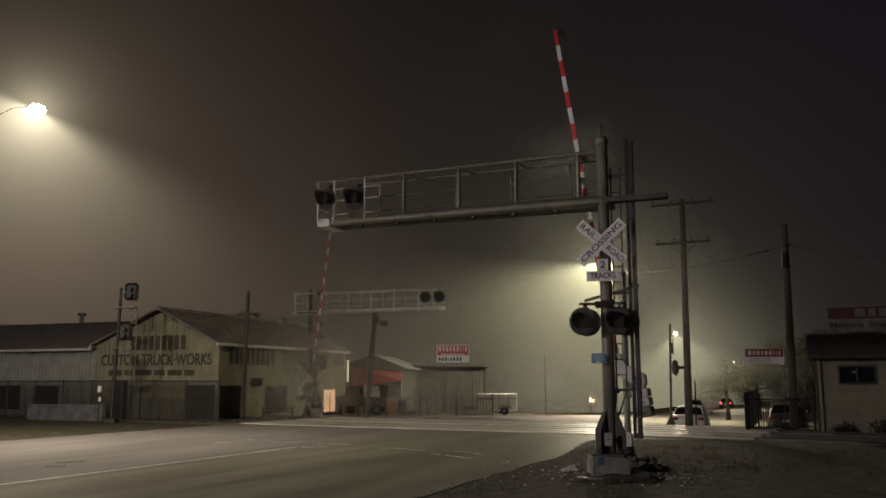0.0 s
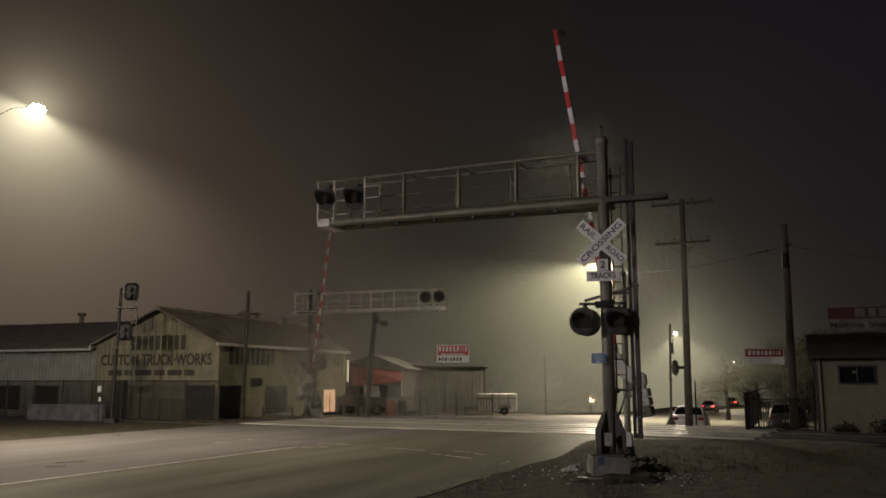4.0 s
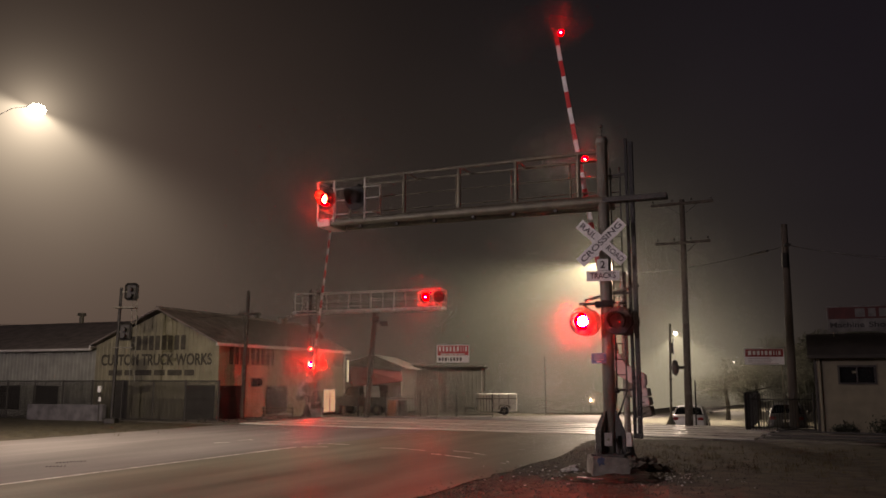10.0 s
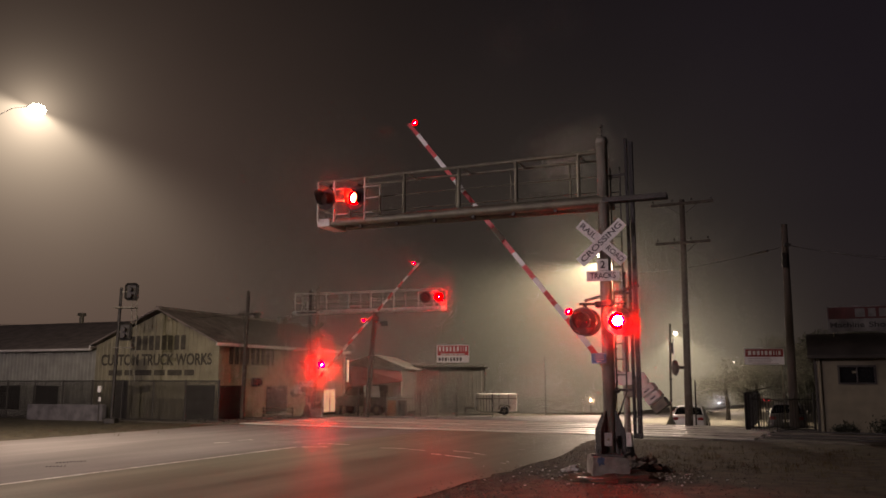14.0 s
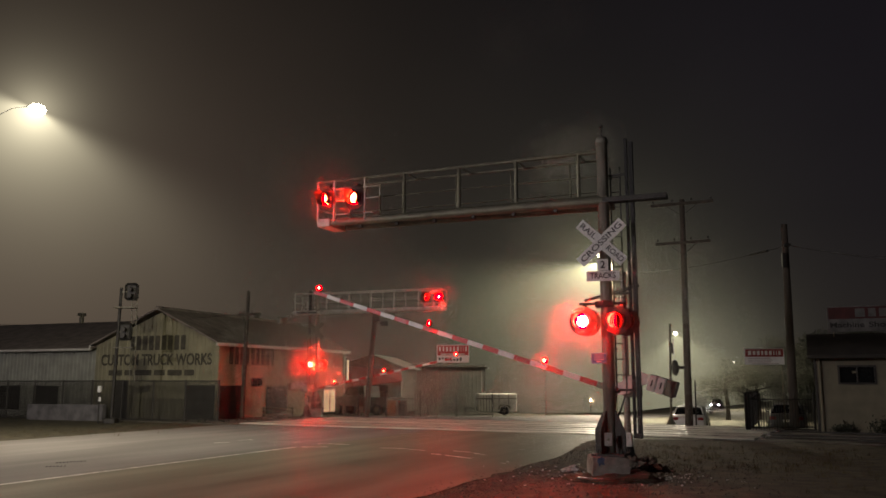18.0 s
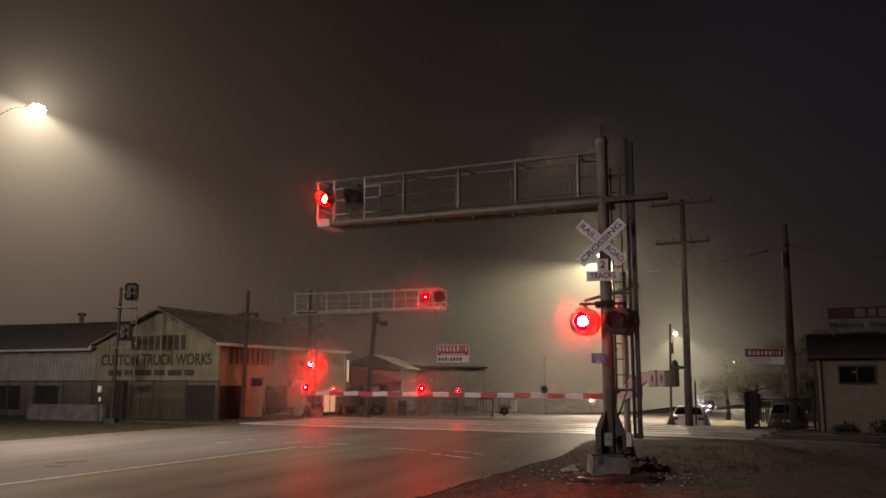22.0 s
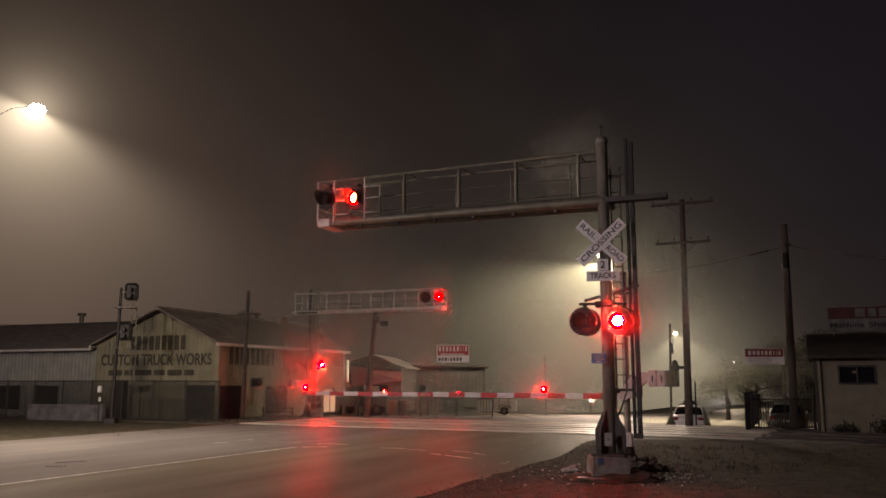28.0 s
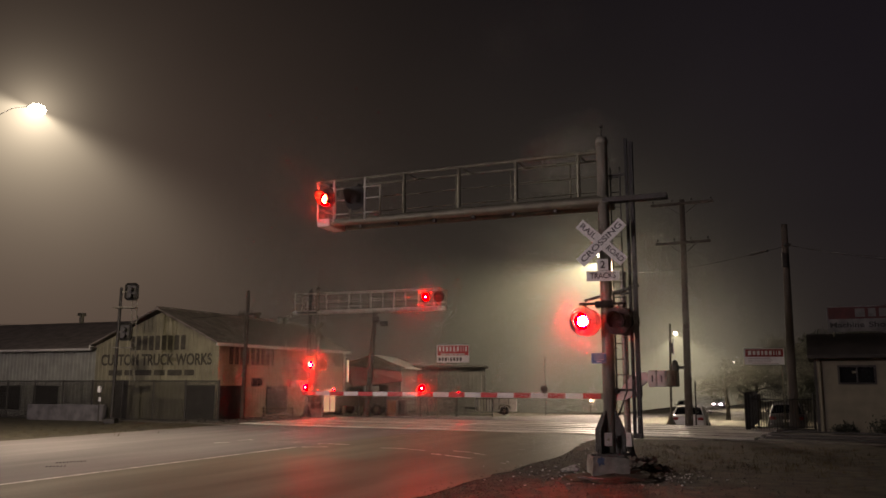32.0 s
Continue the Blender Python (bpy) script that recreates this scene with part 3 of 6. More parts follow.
def gate(m, pivot, length, lamps, label):
    """A crossing gate: post, drive box and a striped arm along +x with counterweights behind it."""
    th = empty("crossing_gate", m, label, "crossing gate", "crossing gates")
    part("post", rd((0.30, -0.15, 0.5), (0.30, -0.15, 4.4), 0.075, 0.075, 14), MAST, th)
    part("post_cap", lathe(bmesh.new(), [(0.09, 4.38), (0.09, 4.44), (0.0, 4.47)], 14, (0.30, -0.15)), MAST, th)
    part("base_casting", lathe(bmesh.new(), [(0.26, 0.0), (0.26, 0.10), (0.15, 0.35), (0.10, 0.62), (0.0, 0.62)], 12, (0.30, -0.15)), DARKSTEEL, th)
    part("drive_box", bx((-0.05, -0.25, pivot - 0.42), (0.30, 0.05, pivot + 0.08), 0.03), STEEL, th, "grey drive box of the gate")
    part("junction_box", bx((0.16, 0.0, 0.50), (0.38, 0.16, 0.80), 0.015), DULLWHITE, th, "small white junction box")
    part("pivot_shaft", rd((0, -0.3, pivot), (0, 0.22, pivot), 0.05), DARKSTEEL, th)
    arm = new("gate_arm")
    arm.parent = th
    arm["label"] = "long arm with red and white stripes"
    GATES.append((arm, pivot))
    off, start = -0.40, 0.84
    n = int(round((length - start) / 0.405))
    for i in range(n):
        x0 = start + (length - start + 0.12) * i / n
        x1 = start + (length - start + 0.12) * (i + 1) / n
        h = 0.062 - 0.014 * i / n
        part("stripe", bx((x0, 0.02, off - h), (x1, 0.06, off + h), 0.004), RED if i % 2 == 0 else WHITE, arm)
    part("arm_shoe", bx((0.45, -0.03, off - 0.075), (start, 0.09, off + 0.075), 0.01), STEEL, arm)
    # curved arm casting on both sides of the drive
    outline = [(0.62, -0.50), (0.62, -0.32), (0.36, -0.22), (0.20, -0.02), (0.06, 0.16), (-0.16, 0.14), (-0.17, -0.08), (-0.02, -0.20), (0.10, -0.38), (0.30, -0.48)]
    for y in (-0.26, 0.10):
        part("arm_bracket", prism(bmesh.new(), outline, 0.03, pose(0, y, 0)), DULLWHITE, arm, "white curved arm casting")
    part("shear_bolt", rd((0.52, -0.28, off), (0.52, 0.14, off), 0.045), DARKSTEEL, arm)
    for y in (-0.27, 0.13):
        part("weight_arm", bx((-0.78, y - 0.012, -0.06), (0.0, y + 0.012, 0.10), 0.004), DULLWHITE, arm)
    for k, (x0, x1) in enumerate(((-0.42, -0.24), (-0.62, -0.44), (-0.86, -0.64))):
        w = part("counterweight", bx((x0, -0.34, -0.18), (x1, 0.20, 0.18), 0.02), DULLWHITE if k < 2 else STEEL, arm, "stacked counterweight plate")
        part("slot_mark", bx((x0 + 0.07, 0.2, -0.07), (x0 + 0.10, 0.204, 0.07)), BLACKINK, arm)
    for s, phase in lamps:
        near = arm is GATES[0][0]
        d = 1 if near else -1
        bm = bmesh.new()
        prev = None
        for r, y in ((0.066, 0.0), (0.085, 0.0), (0.085, -0.06), (0.06, -0.10), (0.0, -0.11)):
            cur = [bm.verts.new((s + r * math.cos(k * math.tau / 16), 0.12 * d + y * d, off + 0.15 + r * math.sin(k * math.tau / 16))) for k in range(16)]
            if prev:
                for k in range(16):
                    bm.faces.new((prev[k], prev[(k + 1) % 16], cur[(k + 1) % 16], cur[k]))
            prev = cur
        box(bm, (s - 0.025, 0.015, off + 0.04), (s + 0.025, 0.065, off + 0.12))
        part("lamp_body", bm, DARK, arm)
        le = new("lamp_lens", LENS_SMALL)
        le.parent = arm
        le["label"] = "small round red lens"
        FLASHERS.append((le, (s, 0.118 * d, off + 0.15), phase, True))
    return th


GATE_NEAR = pose(4.40, 19.0, 0, 0, 0, 158)
GATE_FAR = pose(-7.57, 46.0, lie_xy(-7.57, 46.0), 0, 0, -23)
gate(GATE_NEAR, 2.0, 8.6, ((8.57, "S"), (5.26, "B"), (2.16, "A")), "railway gate with a striped arm and counterweights")
gate(GATE_FAR, 1.80, 9.1, ((9.10, "S"), (4.96, "A"), (1.93, "B")), "railway gate with striped arm beyond the tracks")

# the lights: on the near mast and its truss, and those beyond the tracks that face back
flasher(pose(2.86, 17.05, 3.15, 0, 0, -26), "B")
flasher(pose(3.54, 16.90, 3.15, 0, 0, -26), "A")
flasher(pose(3.02, 17.42, 3.15, 0, 0, 154), "B", label="black flashing light facing the tracks behind the mast")
flasher(pose(3.78, 17.24, 3.15, 0, 0, 154), "A", label="black flashing light facing the tracks behind the mast")
flasher(pose(-2.82, 19.75, 6.29, 0, 0, -30), "B", 0.26)
flasher(pose(-2.10, 19.50, 6.27, 0, 0, -28), "A", 0.30)
flasher(pose(-7.26, 46.0, 2.83, 0, 0, -5), "B", label="black round flashing light on the far signal post")
flasher(pose(-6.60, 46.0, 2.83, 0, 0, -5), "A", label="black round flashing light on the far signal post")
flasher(pose(-7.56, 46.3, 2.83, 0, 0, -58), "B", label="black flashing light turned towards the workshop")
flasher(pose(-0.92, 43.4, 6.28, 0, 0, 5), "B")
flasher(pose(-0.21, 43.15, 6.28, 0, 0, 5), "A")

# ---- what turns and moves ----


def flash_rows(place, phase, face, swift):
    """The lens turns its lit face outwards and back, half a turn each time."""
    rows = [(0.0, 180.0)]
    a = 180.0
    turns = []
    if phase == "S":
        turns = [8.27]
    else:
        k = 0
        t = 8.27 if phase == "A" else T0 + HALF
        k = 0 if phase == "A" else 1
        while t < 31.9:
            turns.append(t)
            k += 1
            t = T0 + k * HALF
    for k, t in enumerate(turns):
        # the lights over the road swap at once; the bulbs on the masts come on and go out a little later
        f = round(t * 30) - (3 if swift else 1) if k % 2 == 0 else round(t * 30) - (1 if swift else 0)
        for i, b in enumerate((0, 88, 176, 180)):
            rows.append(((f + i) / 30, a + b))
        a += 180
    rows.append((32.0, a))
    return [(t, pose(*place, 0, 0, face + b)) for t, b in rows]


def motions():
    for le, place, phase, swift in FLASHERS:
        face = 0
        if le.parent.name.startswith("gate_arm") and le.parent is GATES[0][0]:
            face = 180
        walk(le, flash_rows(place, phase, face, swift))
    near = [(0, 81.2), (10.6, 81.2), (10.85, 80.9), (11.0, 80.2), (11.5, 75.5), (12.0, 70.6), (12.5, 65.9), (13.0, 61.2), (13.5, 56.5), (14.0, 51.9), (14.5, 47.2),
            (16.5, 28.7), (17.0, 25.0), (17.5, 21.4), (18.0, 17.8), (18.5, 14.8), (19.0, 11.4), (19.5, 8.8), (20.0, 6.0), (20.5, 3.0), (21.0, 0.8), (21.3, 0.2), (32.0, 0.2)]
    far = [(0, 83.0), (10.7, 83.0), (11.0, 80.0), (12.0, 69.0), (13.0, 57.0), (14.0, 45.0), (14.5, 39.0), (16.5, 20.0), (17.0, 16.5), (17.5, 13.5), (18.0, 11.0), (18.5, 9.8), (19.0, 8.3), (20.0, 5.4), (21.0, 2.6),
           (22.0, -0.3), (22.5, -1.3), (32.0, -1.3)]
    for (arm, pivot), rows in zip(GATES, (near, far)):
        walk(arm, [(t, pose(0, 0, pivot, 0, -a, 0)) for t, a in rows])
    for car, rows in CARS:
        walk(car, [(t, Matrix.Translation(uv(u, v, 0.03)) @ pose(0, 0, 0, 0, 0, turn)) for t, u, v, turn in rows])



# ---- on the near mast: ladder, signs, conduits ----
def mast_fittings(m, side):
    """A ladder and the twin channel column beside a mast; side: +1 when the signs face +y."""
    th = empty("mast_ladder", m, "dark steel ladder fixed behind the signal mast", "ladder", "mast ladders")
    for x in (-0.14, -0.34):
        part("ladder_rail", tube(bmesh.new(), [(x, -0.12 * side, 6.45), (x, -0.12 * side, 1.75), (x * 0.6, -0.08 * side, 1.35), (-0.14, 0, 1.2)], 0.018, 6), DARKSTEEL, th)
    for i in range(15):
        z = 1.75 + i * 0.32
        part("rung", rd((-0.14, -0.12 * side, z), (-0.34, -0.12 * side, z), 0.012, seg=6), DARKSTEEL, th)
    for z in (2.6, 4.5, 6.2):
        part("standoff", rd((-0.17, -0.12 * side, z), (-0.08, 0, z), 0.015, seg=6), DARKSTEEL, th)
    th = empty("channel_column", m, "dark twin steel channel column bracketed to the mast", "steel column", "channel columns")
    for x, w in ((-0.485, 0.030), (-0.59, 0.044)):
        bm = bx((x - w, -0.10 * side - 0.05, 0.88), (x + w, -0.10 * side + 0.05, 7.05 if w < 0.04 else 6.98), 0.006)
        part("channel", bm, IRON, th)
    for i in range(9):
        z = 1.2 + i * 0.68
        part("spacer", bx((-0.55, -0.10 * side - 0.02, z), (-0.50, -0.10 * side + 0.02, z + 0.04)), IRON, th)
    for z in (6.25, 5.66, 3.72, 1.74):
        part("bracket", bx((-0.52, -0.10 * side - 0.025, z), (-0.10, -0.10 * side + 0.025, z + 0.05), 0.004), DARKSTEEL, th)
    knob = bmesh.new()
    bmesh.ops.create_uvsphere(knob, u_segments=12, v_segments=8, radius=0.065, matrix=pose(-0.17, 0.04 * side, 1.75))
    part("knob", knob, IRON, th, smooth=True)
    part("foot", bx((-0.64, -0.10 * side - 0.06, 0.80), (-0.45, -0.10 * side + 0.06, 0.90), 0.01), DARKSTEEL, th)
    return th


mast_fittings(NEAR, 1)
mast_fittings(FAR, -1)
part_arm = empty("flasher_crossarm", pose(3.27, 17.05, 3.52, 0, 0, -13), "black crossarm pipe that carries the mast lights", "crossarm")
part("pipe", rod(rd((-0.48, 0.12, 0), (0.48, 0.12, 0), 0.032), (-0.42, 0.12, 0.02), (-0.28, 0.12, -0.12), 0.02), DARK, part_arm)
part("clamp", bx((-0.16, 0.02, -0.07), (0.2, 0.42, 0.05), 0.02), DARK, part_arm)
part("junction_cover", bx((-0.02, -0.04, -0.06), (0.22, 0.05, 0.06), 0.02), DARK, part_arm)
brace = empty("mast_brace", pose(3.35, 17.25, 3.72, 0, -14, -20), "steel brace between the mast and gate post", "brace")
part("bar", bx((-0.45, 0.1, -0.03), (0.72, 0.16, 0.03), 0.006), DARKSTEEL, brace)


def crossbuck(m, label, lettered=True):
    th = empty("crossbuck_sign", m, label, "crossing sign", "crossbuck signs")
    for k, (turn, words) in enumerate(((43, (("CROSSING", 0, 1.10),)), (-43, (("RAIL", -0.365, 0.40), ("ROAD", 0.365, 0.42))))):
        r = pose(0, -0.012 * (1 - k), 0, 0, -turn, 0)
        b = part("blade", bx((-0.61, -0.005, -0.114), (0.61, 0.005, 0.114), 0.003), WHITE if lettered else STEEL, th)
        b.matrix_basis = r
        if lettered:
            for w_, x, wide in words:
                lettering("sign_lettering", w_, 0.165, pose(x, -0.008, 0), BLACKINK, b, width=wide, bold=0.002)
    part("bolt_plate", bx((-0.08, 0.004, -0.1), (0.08, 0.10, 0.1), 0.006), STEEL, th)
    return th


SIGN_TURN = -17
crossbuck(pose(3.28, 17.03, 4.78, 0, 0, SIGN_TURN), "white crossbuck sign with black letters on the mast")
crossbuck(FAR @ pose(0, -0.2, 4.7, 0, 0, 180), "grey back of a crossbuck sign on the far mast", False)
sg = empty("track_count_sign", pose(3.29, 17.02, 4.08, 0, 0, SIGN_TURN), "white plates reading 2 TRACKS below the crossbuck", "sign plate")
b = part("lower_plate", bx((-0.335, -0.005, -0.105), (0.335, 0.005, 0.105), 0.003), WHITE, sg)
lettering("sign_lettering", "TRACKS", 0.165, pose(0, -0.009, 0), BLACKINK, b, width=0.52, bold=0.003)
b = part("upper_plate", bx((-0.115, -0.005, 0.11), (0.115, 0.005, 0.35), 0.003), WHITE, sg)
lettering("digit", "2", 0.21, pose(0, -0.009, 0.225), BLACKINK, b, bold=0.004)
part("strap", bx((-0.06, 0.005, -0.06), (0.06, 0.10, 0.30), 0.004), STEEL, sg)
sg = empty("emergency_notice_sign", pose(3.16, 17.03, 2.40, 0, 0, -15), "small blue notice sign clamped to the mast", "notice sign")
part("plate", bx((-0.15, -0.004, -0.105), (0.15, 0.004, 0.105), 0.003), BLUE, sg)
part("border", box(box(bx((-0.142, -0.006, 0.092), (0.142, -0.0045, 0.098)), (-0.142, -0.006, -0.098), (0.142, -0.0045, -0.092)), (-0.142, -0.006, -0.092), (-0.136, -0.0045, 0.092)), WHITE, sg)
for i, ws in enumerate(([0.05, 0.07, 0.05], [0.06, 0.05, 0.06], [0.04, 0.08, 0.06], [0.10])):
    bars("text_line", ws, 0.016 if i < 3 else 0.022, pose(0, -0.005, 0.065 - i * 0.042), WHITE, sg)
part("clamp", bx((-0.02, 0.004, -0.03), (0.14, 0.16, 0.03), 0.005), STEEL, sg)
tg = empty("inspection_tag", pose(3.30, 17.02, 0.80, 0, 0, -12), "grey tag plate on the foot of the mast", "tag plate")
part("plate", bx((-0.075, -0.08, -0.13), (0.075, -0.072, 0.13), 0.003), CONCRETE, tg)
part("bracket", bx((-0.02, -0.072, -0.05), (0.02, 0.12, 0.05), 0.003), DARKSTEEL, tg)
bars("mark", [0.05], 0.05, pose(0, -0.081, 0), STEEL, tg)


# ---- street lamps ----
def street_lamp(base, head, label, arm_len_up=0.6, bowl=1.0):
    x, y = base
    z0 = lie_xy(x, y)
    th = empty("street_lamp", pose(x, y, z0), label, "street lamp", "street lamps")
    hx, hy, hz = head[0] - x, head[1] - y, head[2] - z0
    part("pole", rod(rd((0, 0, 0), (0, 0, hz - arm_len_up), 0.11, 0.07, 12), (0, 0, 0), (0, 0, 0.35), 0.17, 0.15, 12), STEEL, th)
    part("arm", tube(bmesh.new(), [(0, 0, hz - arm_len_up - 0.1), (hx * 0.15, hy * 0.15, hz - arm_len_up * 0.4), (hx * 0.5, hy * 0.5, hz + 0.02), (hx, hy, hz + 0.05)], 0.012, 8), DULLWHITE, th)
    a = math.atan2(hy, hx)
    r = Matrix.Translation((hx, hy, hz)) @ Matrix.Rotation(a, 4, "Z")
    bm = bmesh.new()
    prev = None
    for xx, w, t in ((-0.30, 0.04, 0.03), (-0.22, 0.08, 0.06), (0.0, 0.15, 0.09), (0.20, 0.15, 0.08), (0.30, 0.07, 0.04)):
        cur = [bm.verts.new((xx, w * math.cos(k * math.tau / 12), 0.02 + t * max(-0.1, math.sin(k * math.tau / 12)))) for k in range(12)]
        if prev:
            for k in range(12):
                bm.faces.new((prev[k], prev[(k + 1) % 12], cur[(k + 1) % 12], cur[k]))
        else:
            bm.faces.new(cur)
        prev = cur
    bm.faces.new(prev[::-1])
    bmesh.ops.transform(bm, matrix=r, verts=bm.verts)
    part("head", bm, DULLWHITE, th, smooth=True)
    bm = bmesh.new()
    bmesh.ops.create_uvsphere(bm, u_segments=16, v_segments=8, radius=1)
    bmesh.ops.transform(bm, matrix=r @ pose(0.08, 0, -0.10) @ Matrix.Diagonal((0.29 * bowl, 0.25 * bowl, 0.22 * bowl, 1)), verts=bm.verts)
    part("lens", bm, LAMP_GLOW, th, "glowing glass bowl", smooth=True)
    return th


street_lamp((-14.9, 26.3), (-13.24, 26.0, 10.72), "tall street lamp with a glowing head beside the road", 0.6, 1.0)
street_lamp((12.3, 60.2), (11.46, 60.0, 11.05), "street lamp glowing in the fog behind the crossing", 0.6, 0.6)
street_lamp((17.6, 61.2), (16.7, 60.0, 5.42), "low street lamp glowing in the fog by the road", 0.3, 0.62)
street_lamp((-30.5, -4.4), (-28.0, -4.0, 10.3), "street lamp beside the road on the approach")


# ---- utility poles ----
def utility_pole(x, y, top, r0, r1, arms, label, lean=(0, 0)):
    z0 = lie_xy(x, y)
    th = empty("utility_pole", pose(x, y, z0), label, "utility pole", "utility poles")
    h = top - z0
    part("pole", rd((0, 0, -0.1), (lean[0], lean[1], h), r0, r1, 14), WOOD, th)
    for z, half, turn in arms:
        zz = z - z0
        k = zz / h
        m = pose(lean[0] * k, lean[1] * k, zz, 0, 0, turn)
        part("crossarm", bx((-half, -0.16, -0.06), (half, -0.06, 0.06), 0.01, m), WOOD, th)
        for i in range(4):
            xx = -half + 0.1 + (2 * half - 0.2) * i / 3
            part("insulator", lathe(bmesh.new(), [(0.012, 0.06), (0.012, 0.12), (0.04, 0.13), (0.045, 0.18), (0.02, 0.21), (0.0, 0.21)], 10, (xx, -0.11)), DARKSTEEL, th).matrix_basis = m
        part("arm_brace", rod(rd((-half * 0.5, -0.1, -0.05), (0, -0.1, -0.55), 0.015, seg=6), (half * 0.5, -0.1, -0.05), (0, -0.1, -0.55), 0.015, seg=6), DARKSTEEL, th).matrix_basis = m
    return th


POLE_M = utility_pole(10.42, 36.0, 9.85, 0.17, 0.11, ((9.66, 1.34, -26), (7.92, 1.17, -26)), "dark wooden utility pole with two crossarms beside the road", (0.12, 0))
POLE_R = utility_pole(14.05, 34.0, 8.36, 0.19, 0.12, (), "plain dark wooden utility pole beside the iron fence", (0.1, 0))
utility_pole(-10.36, 43.76, 6.65, 0.12, 0.09, ((5.40, 0.52, -30),), "dark wooden utility pole close to the workshop wall", (0.11, 0))
POLE_C = utility_pole(-3.99, 44.0, 5.55, 0.16, 0.12, (), "leaning dark wooden pole with a floodlight", (0.42, 0))
part("cable_clamp", bx((-0.05, -0.2, 7.42), (0.26, -0.1, 7.54), 0.02), DARKSTEEL, POLE_R)
part("cable_guard", bx((-0.16, -0.22, 6.55), (0.06, -0.12, 7.15), 0.02), DARKSTEEL, POLE_R)
part("light_arm", tube(bmesh.new(), [(0.36, -0.1, 5.1), (0.6, -0.3, 4.95), (0.85, -0.4, 4.95)], 0.03, 6), DARKSTEEL, POLE_C)
part("floodlight", bx((0.72, -0.6, 4.78), (1.12, -0.25, 5.05), 0.05), DARKSTEEL, POLE_C, "unlit floodlight")
part("floodlight", bx((0.3, -0.5, 5.02), (0.66, -0.2, 5.3), 0.05), DARKSTEEL, POLE_C, "unlit floodlight")
part("lamp_bracket", bx((-0.45, -0.1, 2.45), (-0.1, 0.0, 2.58), 0.01), DARKSTEEL, POLE_M)
part("bell_housing", lathe(bmesh.new(), [(0.0, 2.85), (0.10, 2.80), (0.17, 2.55), (0.13, 2.30), (0.06, 2.18), (0.0, 2.18)], 14, (-0.5, -0.05)), DARKSTEEL, POLE_M, "dark hooded lamp on a bracket")


def cable(a, b, sag, label="thin overhead cable", r=0.012):
    a, b = Vector(a), Vector(b)
    pts = [a.lerp(b, i / 16) - Vector((0, 0, 4 * sag * (i / 16) * (1 - i / 16))) for i in range(17)]
    ob = finish("overhead_cable", tube(bmesh.new(), pts, r, 5), DARKSTEEL)
    return tagged(ob, label, "cable", "overhead cables")


cable((14.2, 33.85, 7.47), (18.8, 30.0, 6.1), 0.12, "overhead cable falling from the plain pole to the office", 0.016)
cable((14.2, 33.85, 7.47), (18.83, 30.0, 6.4), 0.2, "overhead cable falling from the plain pole to the office")
cable((14.1, 33.85, 7.43), (12.25, 60.2, 9.7), 0.35, "long overhead cable from the plain pole along the road")
cable((-10.3, 43.7, 5.45), (-40, 50, 6.3), 0.8, "overhead cable over the workshop yard")
cable((-10.3, 43.7, 5.45), (-3.6, 44.0, 5.4), 0.25, "overhead cable between two poles")
sp = finish("cable_splice", rd((13.985, 35.5, 7.49), (13.865, 37.2, 7.57), 0.05, 0.05, 8), DARKSTEEL)
tagged(sp, "dark cable splice case on the overhead cable", "cable splice")

# ---- roadside posts beyond the tracks ----
th = empty("signal_post", pose(9.93, 37.0, 0), "slim grey post with a crossbuck seen edge on", "signal post")
part("post", rd((0, 0, 0), (0.12, 0, 4.45), 0.055, 0.05), STEEL, th)
part("base", lathe(bmesh.new(), [(0.24, 0.0), (0.22, 0.10), (0.10, 0.30), (0.07, 0.45), (0, 0.45)], 10), STEEL, th)
for a in (42, -42):
    part("crossbuck_blade", bx((-0.55, -0.005, -0.1), (0.55, 0.005, 0.1), 0.002, pose(0.22, 0, 3.45, 0, 0, 78) @ pose(0, 0, 0, 0, a, 0)), WHITE, th)
part("reflector_strip", bx((0.14, -0.06, 3.15), (0.2, 0.06, 3.6), 0.01), DARKSTEEL, th)
part("side_arm", rd((0.05, 0, 2.48), (0.45, -0.02, 2.50), 0.03), STEEL, th)
for z in (1.1, 2.0, 2.5):
    part("band", lathe(bmesh.new(), [(0.075, z), (0.075, z + 0.05)], 10, (0.02 + 0.02 * z, 0)), DARKSTEEL, th)
th = empty("marker_post", pose(10.78, 36.2, 0), "thin dark marker post beside the parked car", "marker post")
part("post", rd((0, 0, 0), (0.03, 0, 1.95), 0.035, 0.03, 8), DARKSTEEL, th)
part("foot", lathe(bmesh.new(), [(0.12, 0), (0.1, 0.06), (0.03, 0.1)], 8), DARKSTEEL, th)


